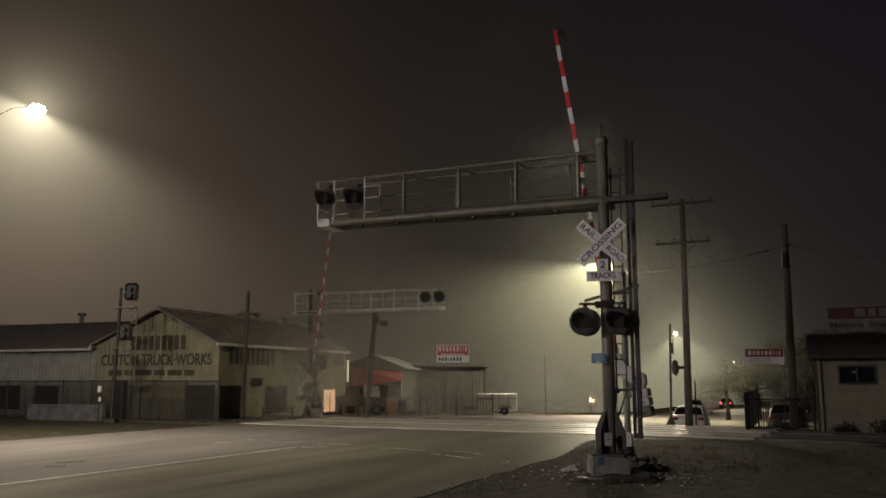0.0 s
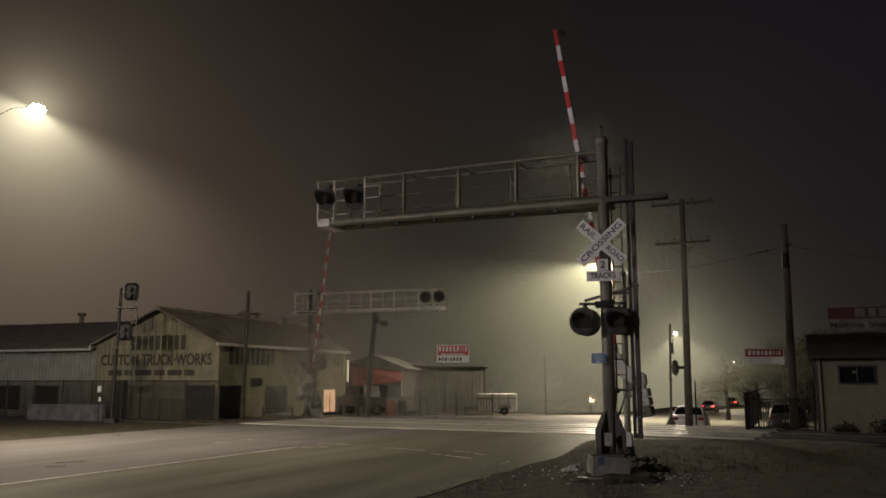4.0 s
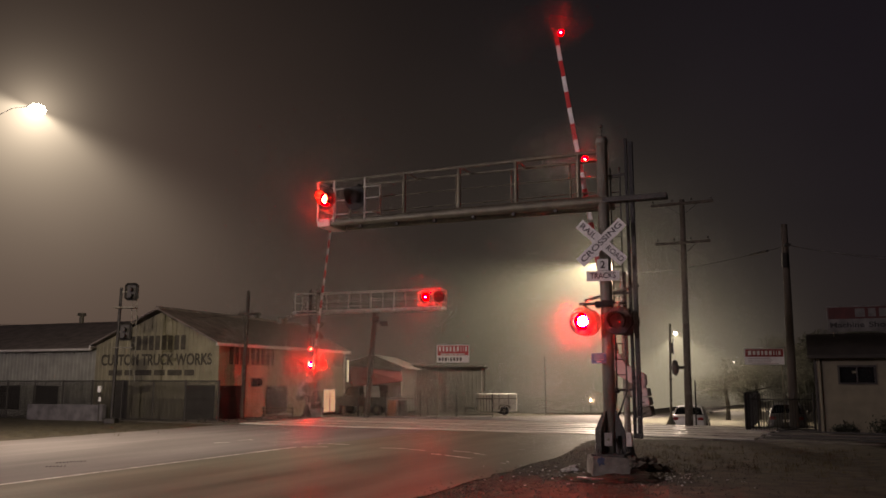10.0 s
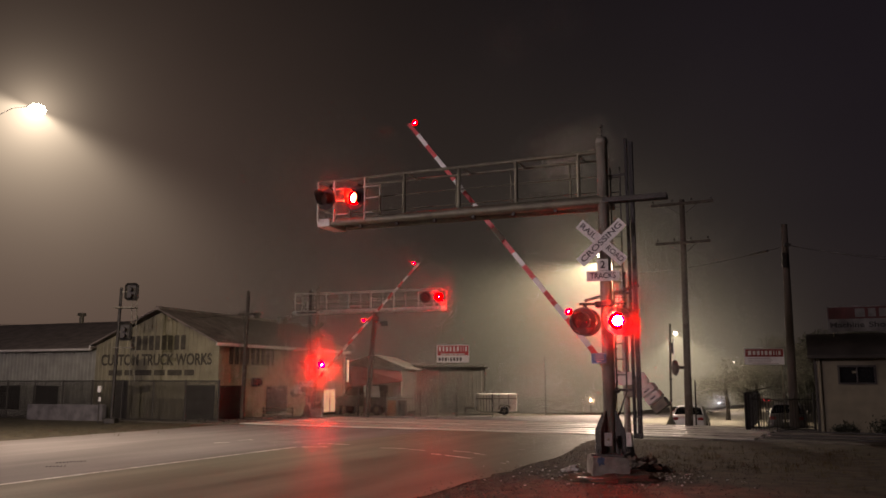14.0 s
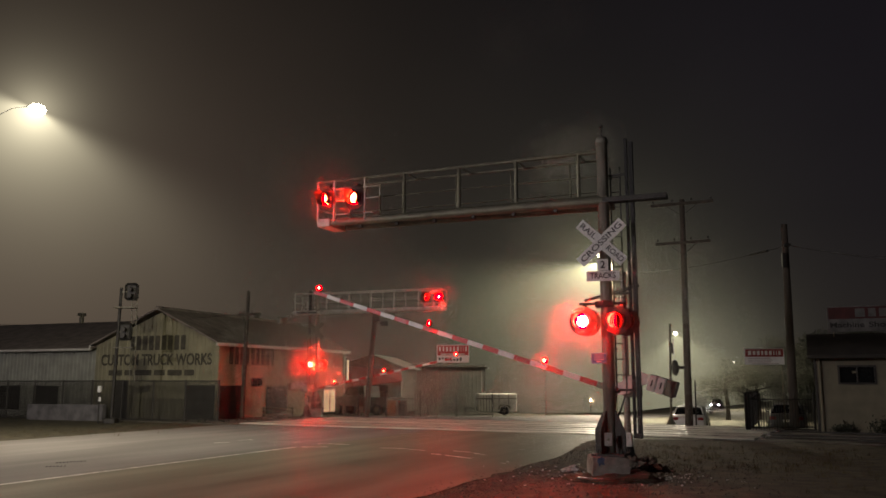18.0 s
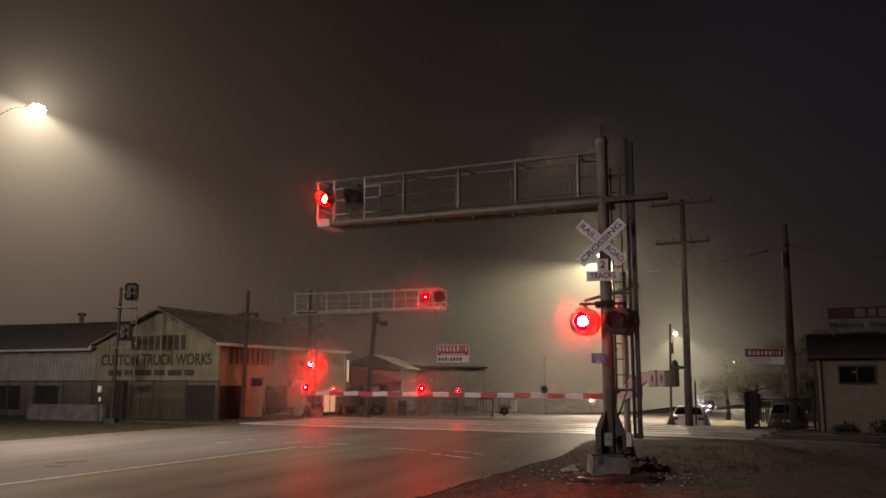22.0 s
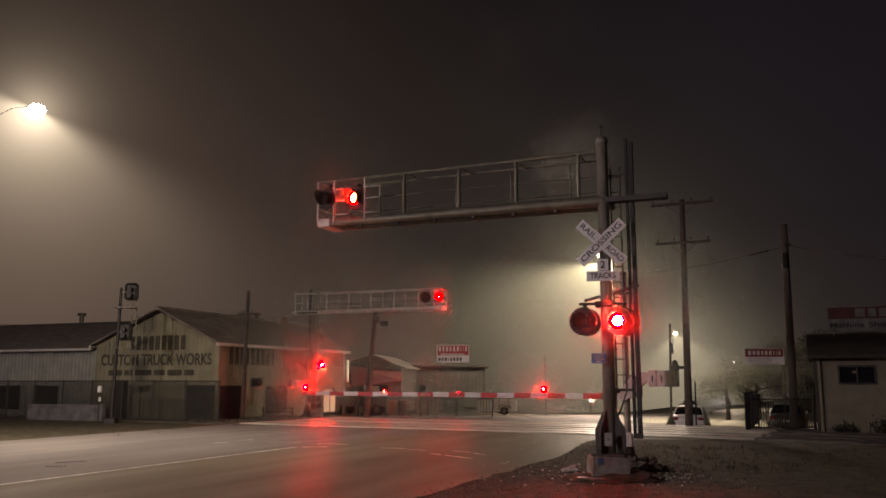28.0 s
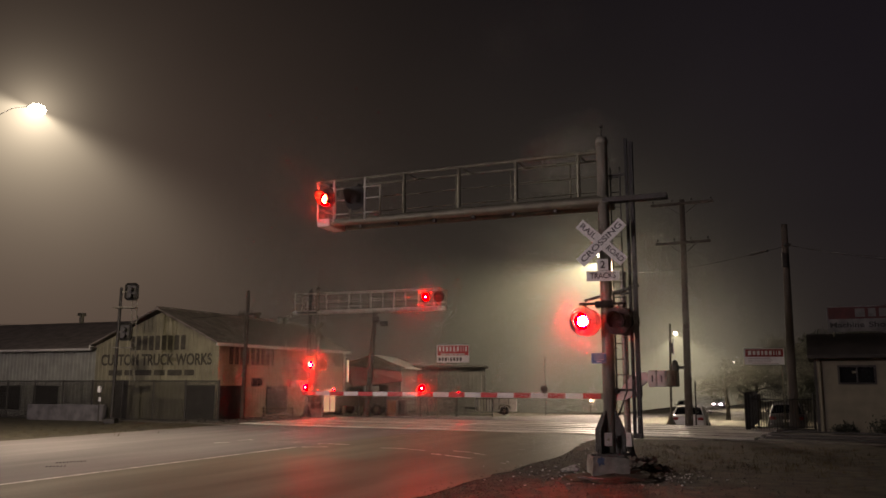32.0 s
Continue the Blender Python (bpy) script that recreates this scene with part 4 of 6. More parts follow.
# ---- vehicles ----
def car(m, paint, label, lights="", name="parked_car"):
    """A saloon car heading along +y: body, glasshouse, roof, wheels and lights."""
    th = empty(name, m, label, "car", "cars")
    st = [(-2.15, 0.42, 0.80, 0.72), (-2.08, 0.26, 0.95, 0.80), (-1.4, 0.20, 0.98, 0.86), (-0.4, 0.18, 0.93, 0.88), (0.8, 0.18, 0.93, 0.88), (1.5, 0.20, 0.84, 0.85), (2.05, 0.26, 0.72, 0.76), (2.18, 0.40, 0.62, 0.62)]
    bm = bmesh.new()
    prev = None
    for y, z0, z1, w in st:
        sec = [(-w * 0.86, z0), (-w, z0 + 0.14), (-w, (z0 + z1) / 2), (-w * 0.97, z1 - 0.10), (-w * 0.86, z1), (0, z1 + 0.03), (w * 0.86, z1), (w * 0.97, z1 - 0.10), (w, (z0 + z1) / 2), (w, z0 + 0.14), (w * 0.86, z0)]
        cur = [bm.verts.new((x, y, z)) for x, z in sec]
        if prev:
            for k in range(len(cur)):
                j = (k + 1) % len(cur)
                bm.faces.new((prev[k], prev[j], cur[j], cur[k]))
        else:
            bm.faces.new(cur)
        prev = cur
    bm.faces.new(prev[::-1])
    part("body", bm, paint, th, smooth=True)
    bm = bmesh.new()
    prev = None
    for y, z, w in ((-1.60, 0.97, 0.70), (-0.95, 1.38, 0.58), (0.25, 1.40, 0.58), (1.05, 0.93, 0.72)):
        cur = [bm.verts.new(q) for q in ((-0.78, y, 0.92), (-w - 0.02, y, z), (w + 0.02, y, z), (0.78, y, 0.92))]
        if prev:
            for k in range(4):
                j = (k + 1) % 4
                bm.faces.new((prev[k], prev[j], cur[j], cur[k]))
        prev = cur
    part("windows", bm, GLASS, th, "dark glass windows")
    bm = bmesh.new()
    prev = None
    for y, z, w in ((-1.12, 1.375, 0.54), (-0.9, 1.44, 0.56), (-0.3, 1.47, 0.57), (0.1, 1.45, 0.57), (0.28, 1.40, 0.55)):
        cur = [bm.verts.new(q) for q in ((-w, y, z - 0.04), (-w * 0.8, y, z), (0, y, z + 0.015), (w * 0.8, y, z), (w, y, z - 0.04))]
        if prev:
            for k in range(4):
                bm.faces.new((prev[k], prev[k + 1], cur[k + 1], cur[k]))
        prev = cur
    part("roof", bm, paint, th, smooth=True)
    for s in (-1, 1):
        for a, b in (((-1.63, 0.98, 0.72), (-0.98, 1.40, 0.58)), ((1.06, 0.93, 0.75), (0.26, 1.41, 0.58)), ((-0.45, 0.93, 0.80), (-0.45, 1.40, 0.60))):
            part("pillar", rd((s * a[2], a[0], a[1]), (s * b[2], b[0], b[1]), 0.035, seg=6), paint, th)
        part("mirror", bx((s * 0.98 - 0.09, 0.70, 0.95), (s * 0.98 + 0.09, 0.80, 1.08), 0.03), paint, th)
        part("headlight", bx((s * 0.52 - 0.16, 2.02, 0.56), (s * 0.52 + 0.16, 2.17, 0.70), 0.03), HEAD_GLOW if "h" in lights else STEEL, th)
        part("tail_light", bx((s * 0.60 - 0.14, -2.17, 0.70), (s * 0.60 + 0.14, -2.06, 0.86), 0.03), TAIL_GLOW if "t" in lights else TAILRED, th)
        for y in (-1.35, 1.35):
            w = part("wheel", lathe(bmesh.new(), [(0.20, -0.10), (0.30, -0.10), (0.32, -0.06), (0.32, 0.06), (0.30, 0.10), (0.20, 0.10)], 18), RUBBER, th, smooth=True)
            w.matrix_basis = pose(s * 0.79, y, 0.32, 0, 90, 0)
            part("rim", lathe(bmesh.new(), [(0.0, 0.08 * s), (0.06, 0.085 * s), (0.20, 0.07 * s), (0.20, -0.05 * s)], 12), STEEL, w)
    part("rear_bumper", bx((-0.78, -2.22, 0.36), (0.78, -2.08, 0.55), 0.05), paint, th)
    part("plate", bx((-0.16, -2.235, 0.60), (0.16, -2.222, 0.72), 0.004), DULLWHITE, th, "plain plate")
    return th


car(pose(12.95, 44.4, lie_xy(12.95, 44.4) - 0.04, 0, 0, -20) @ Matrix.Diagonal((1, 1, 0.92, 1)), CARWHITE, "white saloon car standing beside the road")
car(pose(17.3, 42.6, lie_xy(17.3, 42.6), 0, 0, -24), mat("dark_car_paint", (0.09, 0.09, 0.09), 0.35, vary=0.1, scale=2, bump=0.0, coat=0.4), "dark grey car parked behind the iron fence")
CARS = []


# ---- workshop with painted walls ----
def corrugated(length, top, pitch=0.24, depth=0.03, z0=0.0, m=None):
    """Ribbed sheet along x, its ribs towards -y; top(x): its height."""
    bm = bmesh.new()
    xs = []
    n = int(length / pitch)
    for i in range(n + 1):
        x = length * i / n
        q = length / n
        xs += [(x, 0.0), (x + q * 0.55, 0.0), (x + q * 0.68, -depth), (x + q * 0.87, -depth)]
    xs = [(min(x, length), y) for x, y in xs if x < length + 1e-6] + [(length, 0)]
    lo = [bm.verts.new((x, y, z0)) for x, y in xs]
    hi = [bm.verts.new((x, y, top(x))) for x, y in xs]
    bk0 = [bm.verts.new((x, 0.12, z0)) for x in (0, length)]
    for i in range(len(xs) - 1):
        if xs[i + 1][0] > xs[i][0] + 1e-6 or xs[i + 1][1] != xs[i][1]:
            bm.faces.new((lo[i], lo[i + 1], hi[i + 1], hi[i]))
    for v in bk0:
        bm.verts.remove(v)
    if m is not None:
        bmesh.ops.transform(bm, matrix=m, verts=bm.verts)
    return bm


WS = pose(-11.3, 42.3, 0, 0, 0, -21.7)
shop = empty("truck_workshop", WS, "cream corrugated workshop with faded painted lettering and gabled roof", "workshop building")
GW, GL, EAVE, PEAK, RIDGE = 7.95, 13.4, 3.95, 5.62, 3.72


def gable_top(x):
    """The height of the gable wall at x, from 0 at the corner by the road."""
    return EAVE - 0.12 + (PEAK - EAVE) * min(x / RIDGE, (GW - x) / (GW - RIDGE))


part("gable_wall", corrugated(GW, lambda x: gable_top(GW - x), 0.26, 0.035, -0.3, pose(-GW, 0, 0)), CREAM, shop)
part("side_wall", corrugated(GL, lambda x: EAVE - 0.1, 0.26, 0.014, -0.8, pose(0, 0, 0, 0, 0, 90)), CREAM, shop)
part("rear_wall", corrugated(GW, gable_top, 0.5, 0.035, -0.8, pose(0, GL, 0, 0, 0, 180)), CREAM, shop)
for sx in (-1, 1):
    bm = bmesh.new()
    e = Vector((0.14 if sx > 0 else -GW - 0.14, 0, EAVE - 0.14))
    r = Vector((-RIDGE, 0, PEAK + 0.02))
    v = [bm.verts.new((q.x, y, q.z + dz)) for dz in (0, 0.09) for y in (-0.35, GL + 0.35) for q in (e, r)]
    for f in ((0, 1, 3, 2), (4, 5, 7, 6), (0, 1, 5, 4), (2, 3, 7, 6), (0, 2, 6, 4), (1, 3, 7, 5)):
        bm.faces.new([v[i] for i in f])
    part("roof_slope", bm, ROOF, shop)
    part("fascia", bx((e.x - 0.03, -0.36, e.z - 0.1), (e.x + 0.03, GL + 0.36, e.z + 0.05)), DULLWHITE, shop)
part("ridge_cap", rd((-RIDGE, -0.36, PEAK + 0.1), (-RIDGE, GL + 0.36, PEAK + 0.1), 0.10, seg=8), ROOF, shop)
part("corner_trim", bx((-0.06, -0.07, -0.3), (0.07, 0.06, EAVE - 0.12)), CREAM, shop)
FADEDINK = mat("faded_sign_ink", (0.42, 0.36, 0.35), 0.6, vary=0.2)
BRIGHTRED = mat("glossy_sign_red", (0.50, 0.045, 0.04), 0.35, vary=0.1, scale=4)
GRIMED = mat("grimed_sign_white", (0.15, 0.15, 0.15), 0.6, vary=0.35, scale=2.5)
GRIMERED = mat("grimed_sign_red", (0.075, 0.016, 0.016), 0.6, vary=0.3, scale=3)
FENCEGREY = mat("weathered_fence_steel", (0.055, 0.052, 0.045), 0.6, metal=0.2, vary=0.3, scale=3)
# near-black for the shade inside open doorways, painted on flat panels
DOORDARK = mat("doorway_shade", (0.010, 0.009, 0.008), 0.9, vary=0.3, scale=2)
FADED = mat("faded_wall_paint", (0.036, 0.033, 0.025), 0.8, vary=0.6, scale=4, second=(0.095, 0.088, 0.064))
for i in range(9):
    part("painted_block", bx((-5.62 + i * 0.41, -0.045, 3.55), (-5.33 + i * 0.41, -0.037, 4.29), 0.002), FADED, shop)
lettering("painted_lettering", "CUSTOM TRUCK WORKS", 0.8, pose(-3.95, -0.045, 3.02), FADED, shop, width=7.15, bold=0.02)
bars("painted_text_line", [0.9, 0.5, 1.1, 0.7, 0.9, 0.6], 0.28, pose(-4.2, -0.045, 2.38), FADED, shop, 0.6)
for i in range(9):
    part("painted_block", bx((0.018, 0.88 + i * 0.475, 2.80), (0.026, 1.20 + i * 0.475, 3.70), 0.002), FADED, shop)
lettering("painted_lettering", "TRAILER REPAIR", 1.12, pose(0.026, 9.4, 3.24, 0, 0, 90), FADED, shop, width=7.4, bold=0.03)
for sy in (-1, 1):
    wing = [(0.08, 0.0), (0.30, 0.24), (0.62, 0.30), (0.80, 0.12), (0.62, 0.06), (0.52, -0.22), (0.40, -0.24), (0.36, 0.02)]
    part("painted_emblem", prism(bmesh.new(), [(sy * x, z) for x, z in wing], 0.006, pose(0.022, 6.9, 2.42, 0, 0, 90)), FADED, shop)


def wall_window(y, z0, z1, half, lit=False, parent=None, name="window"):
    fr = part(name, box(box(box(bx((0.036, y - half, z0 - 0.06), (0.10, y + half, z0)), (0.036, y - half, z1), (0.10, y + half, z1 + 0.06)), (0.036, y - half - 0.06, z0 - 0.06), (0.10, y - half, z1 + 0.06)), (0.036, y + half, z0 - 0.06), (0.10, y + half + 0.06, z1 + 0.06)), DULLWHITE if lit else DARKSTEEL, parent)
    part("pane", bx((0.04, y - half, z0), (0.055, y + half, z1)), ROOM_GLOW if lit else GLASS, fr, "pane lit warmly from inside" if lit else "dark pane")
    part("glazing_bar", bx((0.056, y + half * 0.1 - 0.025, z0), (0.075, y + half * 0.1 + 0.025, z1)), DARKSTEEL, fr)
    part("transom", bx((0.076, y - half, z1 - 0.30 * (z1 - z0) - 0.03), (0.09, y + half, z1 - 0.30 * (z1 - z0))), DARKSTEEL, fr)
    return fr


wall_window(3.35, 1.72, 2.06, 0.42, parent=shop)
door = part("door", bx((0.036, 4.3, 0.0), (0.07, 6.4, 1.68), 0.01), IRON, shop, "dark closed roller door")
for i in range(8):
    part("slat", bx((0.07, 4.35, 0.1 + i * 0.2), (0.085, 6.35, 0.24 + i * 0.2)), IRON, door)
part("side_door", bx((0.036, 0.12, -0.1), (0.06, 2.05, 1.72), 0.01), DOORDARK, shop, "flat dark panel standing for an open yard doorway")
part("doorstep", bx((0.04, 4.2, -0.2), (0.7, 5.9, 0.18), 0.02), CONCRETE, shop)
wall_window(11.25, 0.08, 1.42, 0.72, True, shop, "lit_doorway")
part("gable_door", bx((-1.95, -0.06, -0.1), (-0.12, -0.038, 1.74), 0.01), DOORDARK, shop, "flat dark panel standing for an open yard doorway")
part("gable_door", bx((-6.6, -0.06, -0.1), (-5.6, -0.038, 2.0), 0.01), DARKSTEEL, shop, "dark steel door")
part("roof_vent", lathe(bmesh.new(), [(0.16, 5.5), (0.16, 6.0), (0.28, 6.02), (0.24, 6.16), (0.0, 6.2)], 12, (-RIDGE - 0.2, 9.0)), STEEL, shop)
for yy in (7.3, 8.0):
    part("roof_vent", lathe(bmesh.new(), [(0.014, 4.4), (0.014, 5.30), (0.13, 5.33), (0.15, 5.62), (0.07, 5.74), (0.0, 5.75)], 10, (-1.2, yy)), PALE, shop)
part("downpipe", rd((0.12, GL - 0.4, -0.4), (0.12, GL - 0.4, EAVE - 0.2), 0.06, seg=8), DULLWHITE, shop)
part("wall_light", bx((0.05, GL + 0.05, 1.9), (0.17, GL + 0.17, 3.3), 0.02), glow("tube_light", (1.0, 0.88, 0.55), 0.55), shop, "glowing upright tube light")

annex = empty("workshop_annex", WS @ pose(-GW, 0, 0), "long low annex with pale corrugated wall and dark roof", "workshop building")
AL = 26.0
part("front_wall", corrugated(AL, lambda x: 3.62, 0.26, 0.035, -0.3, pose(-AL, 0.05, 0)), PALE, annex)
bm = bmesh.new()
v = [bm.verts.new(q) for q in ((-AL, -0.35, 3.62), (-0.02, -0.35, 3.62), (-0.02, 5.5, 5.5), (-AL, 5.5, 5.5), (-AL, -0.35, 3.72), (-0.02, -0.35, 3.72), (-0.02, 5.5, 5.6), (-AL, 5.5, 5.6))]
for f in ((0, 1, 2, 3), (4, 5, 6, 7), (0, 1, 5, 4), (2, 3, 7, 6), (0, 3, 7, 4), (1, 2, 6, 5)):
    bm.faces.new([v[i] for i in f])
part("roof_slope", bm, ROOF, annex)
part("rear_wall", bx((-AL, 11, -0.3), (0, 11.1, 3.6)), PALE, annex)
bm = bmesh.new()
v = [bm.verts.new(q) for q in ((-AL, 5.5, 5.5), (-0.02, 5.5, 5.5), (-0.02, 11.3, 3.62), (-AL, 11.3, 3.62), (-AL, 5.5, 5.6), (-0.02, 5.5, 5.6), (-0.02, 11.3, 3.72), (-AL, 11.3, 3.72))]
for f in ((0, 1, 2, 3), (4, 5, 6, 7), (0, 1, 5, 4), (2, 3, 7, 6), (0, 3, 7, 4), (1, 2, 6, 5)):
    bm.faces.new([v[i] for i in f])
part("roof_slope", bm, ROOF, annex)
part("gutter", rd((-AL, -0.4, 3.62), (0, -0.4, 3.62), 0.07, seg=8), DULLWHITE, annex)
part("flue", lathe(bmesh.new(), [(0.14, 5.3), (0.14, 6.0), (0.28, 6.02), (0.24, 6.2), (0.0, 6.22)], 12, (-6.6, 5.4)), STEEL, annex)
part("flue", lathe(bmesh.new(), [(0.06, 5.3), (0.06, 5.9), (0.0, 5.92)], 8, (-2.2, 5.4)), STEEL, annex)
for x in (-3.4, -6.2):
    part("window", bx((x - 0.9, -0.02, 0.4), (x + 0.9, 0.012, 1.7), 0.01), GLASS, annex, "dark wide window")


def picket_fence(m, length, height, pitch, posts, label, name="iron_fence", spear=False, wide=0.009):
    th = empty(name, m, label, "fence", "iron fences")
    IRONWORK = IRON if spear else FENCEGREY
    for x in posts:
        part("post", bx((x - 0.04, -0.04, -0.2), (x + 0.04, 0.04, height + 0.08), 0.008), IRONWORK, th)
    for z in (0.18, height - 0.18):
        part("rail", bx((0, -0.02, z - 0.02), (length, 0.02, z + 0.02)), IRONWORK, th)
    n = int(length / pitch)
    me = None
    for i in range(n):
        x = pitch * (i + 0.5)
        if me is None:
            bm = bx((-wide, -0.009, 0.05), (wide, 0.009, height), 0)
            if spear:
                rod(bm, (0, 0, height), (0, 0, height + 0.10), 0.02, 0.002, 4)
            pk = part("picket", bm, IRONWORK, th)
            me = pk.data
        else:
            pk = new("picket", me)
            pk.parent = th
        pk.matrix_basis = pose(x, 0, 0)
    return th


def mesh_fence(m, length, height, bay, label):
    """Posts, top rail and woven wire mesh, a sheet of crossing diagonal wires for each bay."""
    th = empty("mesh_fence", m, label, "fence", "yard fences")
    me = None
    for i in range(int(length / bay) + 1):
        part("post", rd((i * bay, 0, -0.2), (i * bay, 0, height + 0.06), 0.04, seg=8), FENCEGREY, th)
        if (i + 1) * bay > length + 0.01:
            break
        part("top_rail", rd((i * bay, 0, height), ((i + 1) * bay, 0, height), 0.028, seg=6), FENCEGREY, th)
        if me is None:
            vs, fs = [], []
            w, pitch = 0.013, 0.075
            for way in (-1, 1):
                a = -height
                while a < bay:
                    s0, s1 = max(0.0, -a), min(height, bay - a)
                    if s1 > s0:
                        k = len(vs)
                        y = 0.004 * way
                        for q, x in ((s0, a + s0), (s1, a + s1)):
                            z = q if way > 0 else height - q
                            vs += [(x - w, y, z), (x + w, y, z)]
                        fs.append((k, k + 1, k + 3, k + 2))
                    a += pitch
            me = bpy.data.meshes.new("wire_mesh")
            me.from_pydata(vs, [], fs)
            me.materials.append(FENCEGREY)
        wm = new("wire_mesh", me)
        wm.parent = th
        wm.matrix_basis = pose(i * bay, 0, 0)
    return th


mesh_fence(WS @ pose(-26, -1.6, 0), 27.3, 1.95, 1.95, "tall woven wire mesh fence along the workshop yard")
picket_fence(pose(11.78, 33.0, 0, 0, 0, 2), 2.75, 1.42, 0.105, [0, 0.12, 2.70], "black spear-topped iron fence beside the office", spear=True)
corner_arm = finish("fence_arm", rod(rd((0.02, 0, 1.44), (-0.26, 0, 1.60), 0.022, seg=6), (0.0, 0, 1.38), (0.0, 0, 1.46), 0.04, seg=6), IRON)
corner_arm.matrix_world = pose(11.78, 33.0, 0, 0, 0, 2)
tagged(corner_arm, "slanted iron arm on the fence corner post", "fence arm")
picket_fence(pose(11.80, 33.05, 0, 0, 0, 66), 7.0, 1.42, 0.085, [3.5, 7.0], "black iron fence running back from the road", spear=True, wide=0.014)
sl = finish("low_wall", bx((-10.1, -2.3, -0.05), (-5.1, -2.0, 0.78), 0.03), mat("pale_barrier_concrete", (0.15, 0.145, 0.15), 0.85, vary=0.35, scale=2.5, bump=0.3))
sl.matrix_world = WS
tagged(sl, "low pale concrete barrier before the yard fence", "barrier")

# railway block signal
bs = empty("block_signal", pose(-15.62, 40.0, 0), "dark railway block signal with two hooded heads and a ladder", "railway signal")
part("post", rd((0, 0, 0), (0.12, 0, 6.4), 0.085, 0.07), DARKSTEEL, bs)
part("base", bx((-0.26, -0.26, -0.1), (0.26, 0.26, 0.22), 0.03), DARKSTEEL, bs)
for x in (0.62, 0.86):
    part("ladder_rail", rd((x + 0.1, 0.1, 1.9), (x, 0.1, 5.9), 0.02, seg=6), STEEL, bs)
for i in range(12):
    part("rung", rd((0.66, 0.1, 2.2 + 0.31 * i), (0.9, 0.1, 2.2 + 0.31 * i), 0.013, seg=6), STEEL, bs)
# signal heads are grey instead of black: distance haze put into their colour
for x, z in ((0.62, 6.20), (0.42, 4.28)):
    hd = part("signal_head", bx((x - 0.32, -0.05, z - 0.42), (x + 0.32, 0.05, z + 0.42), 0.12), DARKSTEEL, bs, "dark grey signal target board")
    for dz in (-0.2, 0.1):
        part("hood", rd((x, -0.35, z + dz), (x, -0.05, z + dz), 0.11, 0.11, 12), DARKSTEEL, hd)
    part("head_arm", bx((0.05, -0.03, z - 0.04), (x, 0.03, z + 0.04)), STEEL, bs)
for z in (3.5, 5.4):
    part("platform", bx((-0.1, -0.3, z), (0.9, 0.2, z + 0.04)), STEEL, bs)
yl = empty("yard_light", pose(-16.2, 39.9, 0), "small pale yard box on a thin post", "post box")
part("post", rd((0, 0, 0), (0, 0, 1.5), 0.03, seg=8), DARKSTEEL, yl)
part("box", bx((-0.09, -0.08, 1.42), (0.09, 0.08, 1.72), 0.03), WHITE, yl)
part("tag", bx((-0.02, -0.06, 1.0), (0.10, -0.04, 1.2), 0.005), WHITE, yl)

# ---- right-hand office ----
OF = pose(14.45, 32.55, 0, 0, 0, -24)
off = empty("shop_office", OF, "low cream stucco office with dark overhanging roof", "office building")
bm = bmesh.new()
for lo, hi in (((0, 0, -0.1), (0.78, 0.2, 2.95)), ((1.98, 0, -0.1), (9, 0.2, 2.95)), ((0.78, 0, -0.1), (1.98, 0.2, 1.88)), ((0.78, 0, 2.48), (1.98, 0.2, 2.95))):
    box(bm, lo, hi)
part("front_wall", bm, STUCCO, off)
part("side_wall", bx((0, 0.2, -0.1), (0.2, 6, 2.95)), STUCCO, off)
part("rear_wall", bx((0.2, 5.8, -0.1), (9, 6.0, 2.95)), STUCCO, off)
part("end_wall", bx((8.8, 0.2, -0.1), (9, 5.8, 2.95)), STUCCO, off)
bm = prism(bmesh.new(), [(-0.75, 2.80), (-0.75, 2.92), (0.6, 3.78), (6.6, 3.78), (6.6, 2.80)], 9.7, pose(9.4, 0, 0, 0, 0, 90))
part("roof", bm, mat("black_shingle", (0.045, 0.04, 0.036), 0.85, vary=0.3, scale=2, bump=0.3), off, "dark shingled overhanging roof")
wf = part("window", box(box(box(bx((0.72, -0.05, 1.82), (2.04, 0.0, 1.89), 0.005), (0.72, -0.05, 2.47), (2.04, 0.0, 2.54)), (0.72, -0.05, 1.89), (0.79, 0.0, 2.47)), (1.97, -0.05, 1.89), (2.04, 0.0, 2.47)), DARKSTEEL, off)
part("pane", bx((0.79, 0.06, 1.89), (1.97, 0.08, 2.47)), GLASS, wf)
part("sash", bx((1.36, 0.0, 1.89), (1.41, 0.06, 2.47)), DARKSTEEL, wf)
part("paper", bx((1.22, 0.045, 2.24), (1.42, 0.055, 2.33)), STUCCO, wf, "pale paper in the window")
part("drainpipe", rd((0.10, -0.08, 0), (0.10, -0.08, 2.8), 0.05, seg=8), STUCCO, off)
part("corner_post", bx((-0.10, -0.03, -0.1), (0.0, 0.12, 2.9), 0.01), DARKSTEEL, off)


def board_sign(m, w, h, red_part, label, texts, posts=(), white=None, red=None):
    th = empty("business_sign", m, label, "sign", "business signs")
    part("board", bx((-w / 2, 0, 0), (w / 2, 0.05, h), 0.006), white or DULLWHITE, th)
    part("red_band", bx((-w / 2 + 0.04, -0.006, h * (1 - red_part)), (w / 2 - 0.04, -0.001, h - 0.04)), red or SIGNRED, th)
    for x, z, ht, ws, m_ in texts:
        bars("text_line", ws, ht, pose(x, -0.008, z), m_, th, 0.36)
    for x, z0 in posts:
        part("sign_post", rd((x, 0.08, z0), (x, 0.08, h), 0.035, seg=8), STEEL, th)
    return th


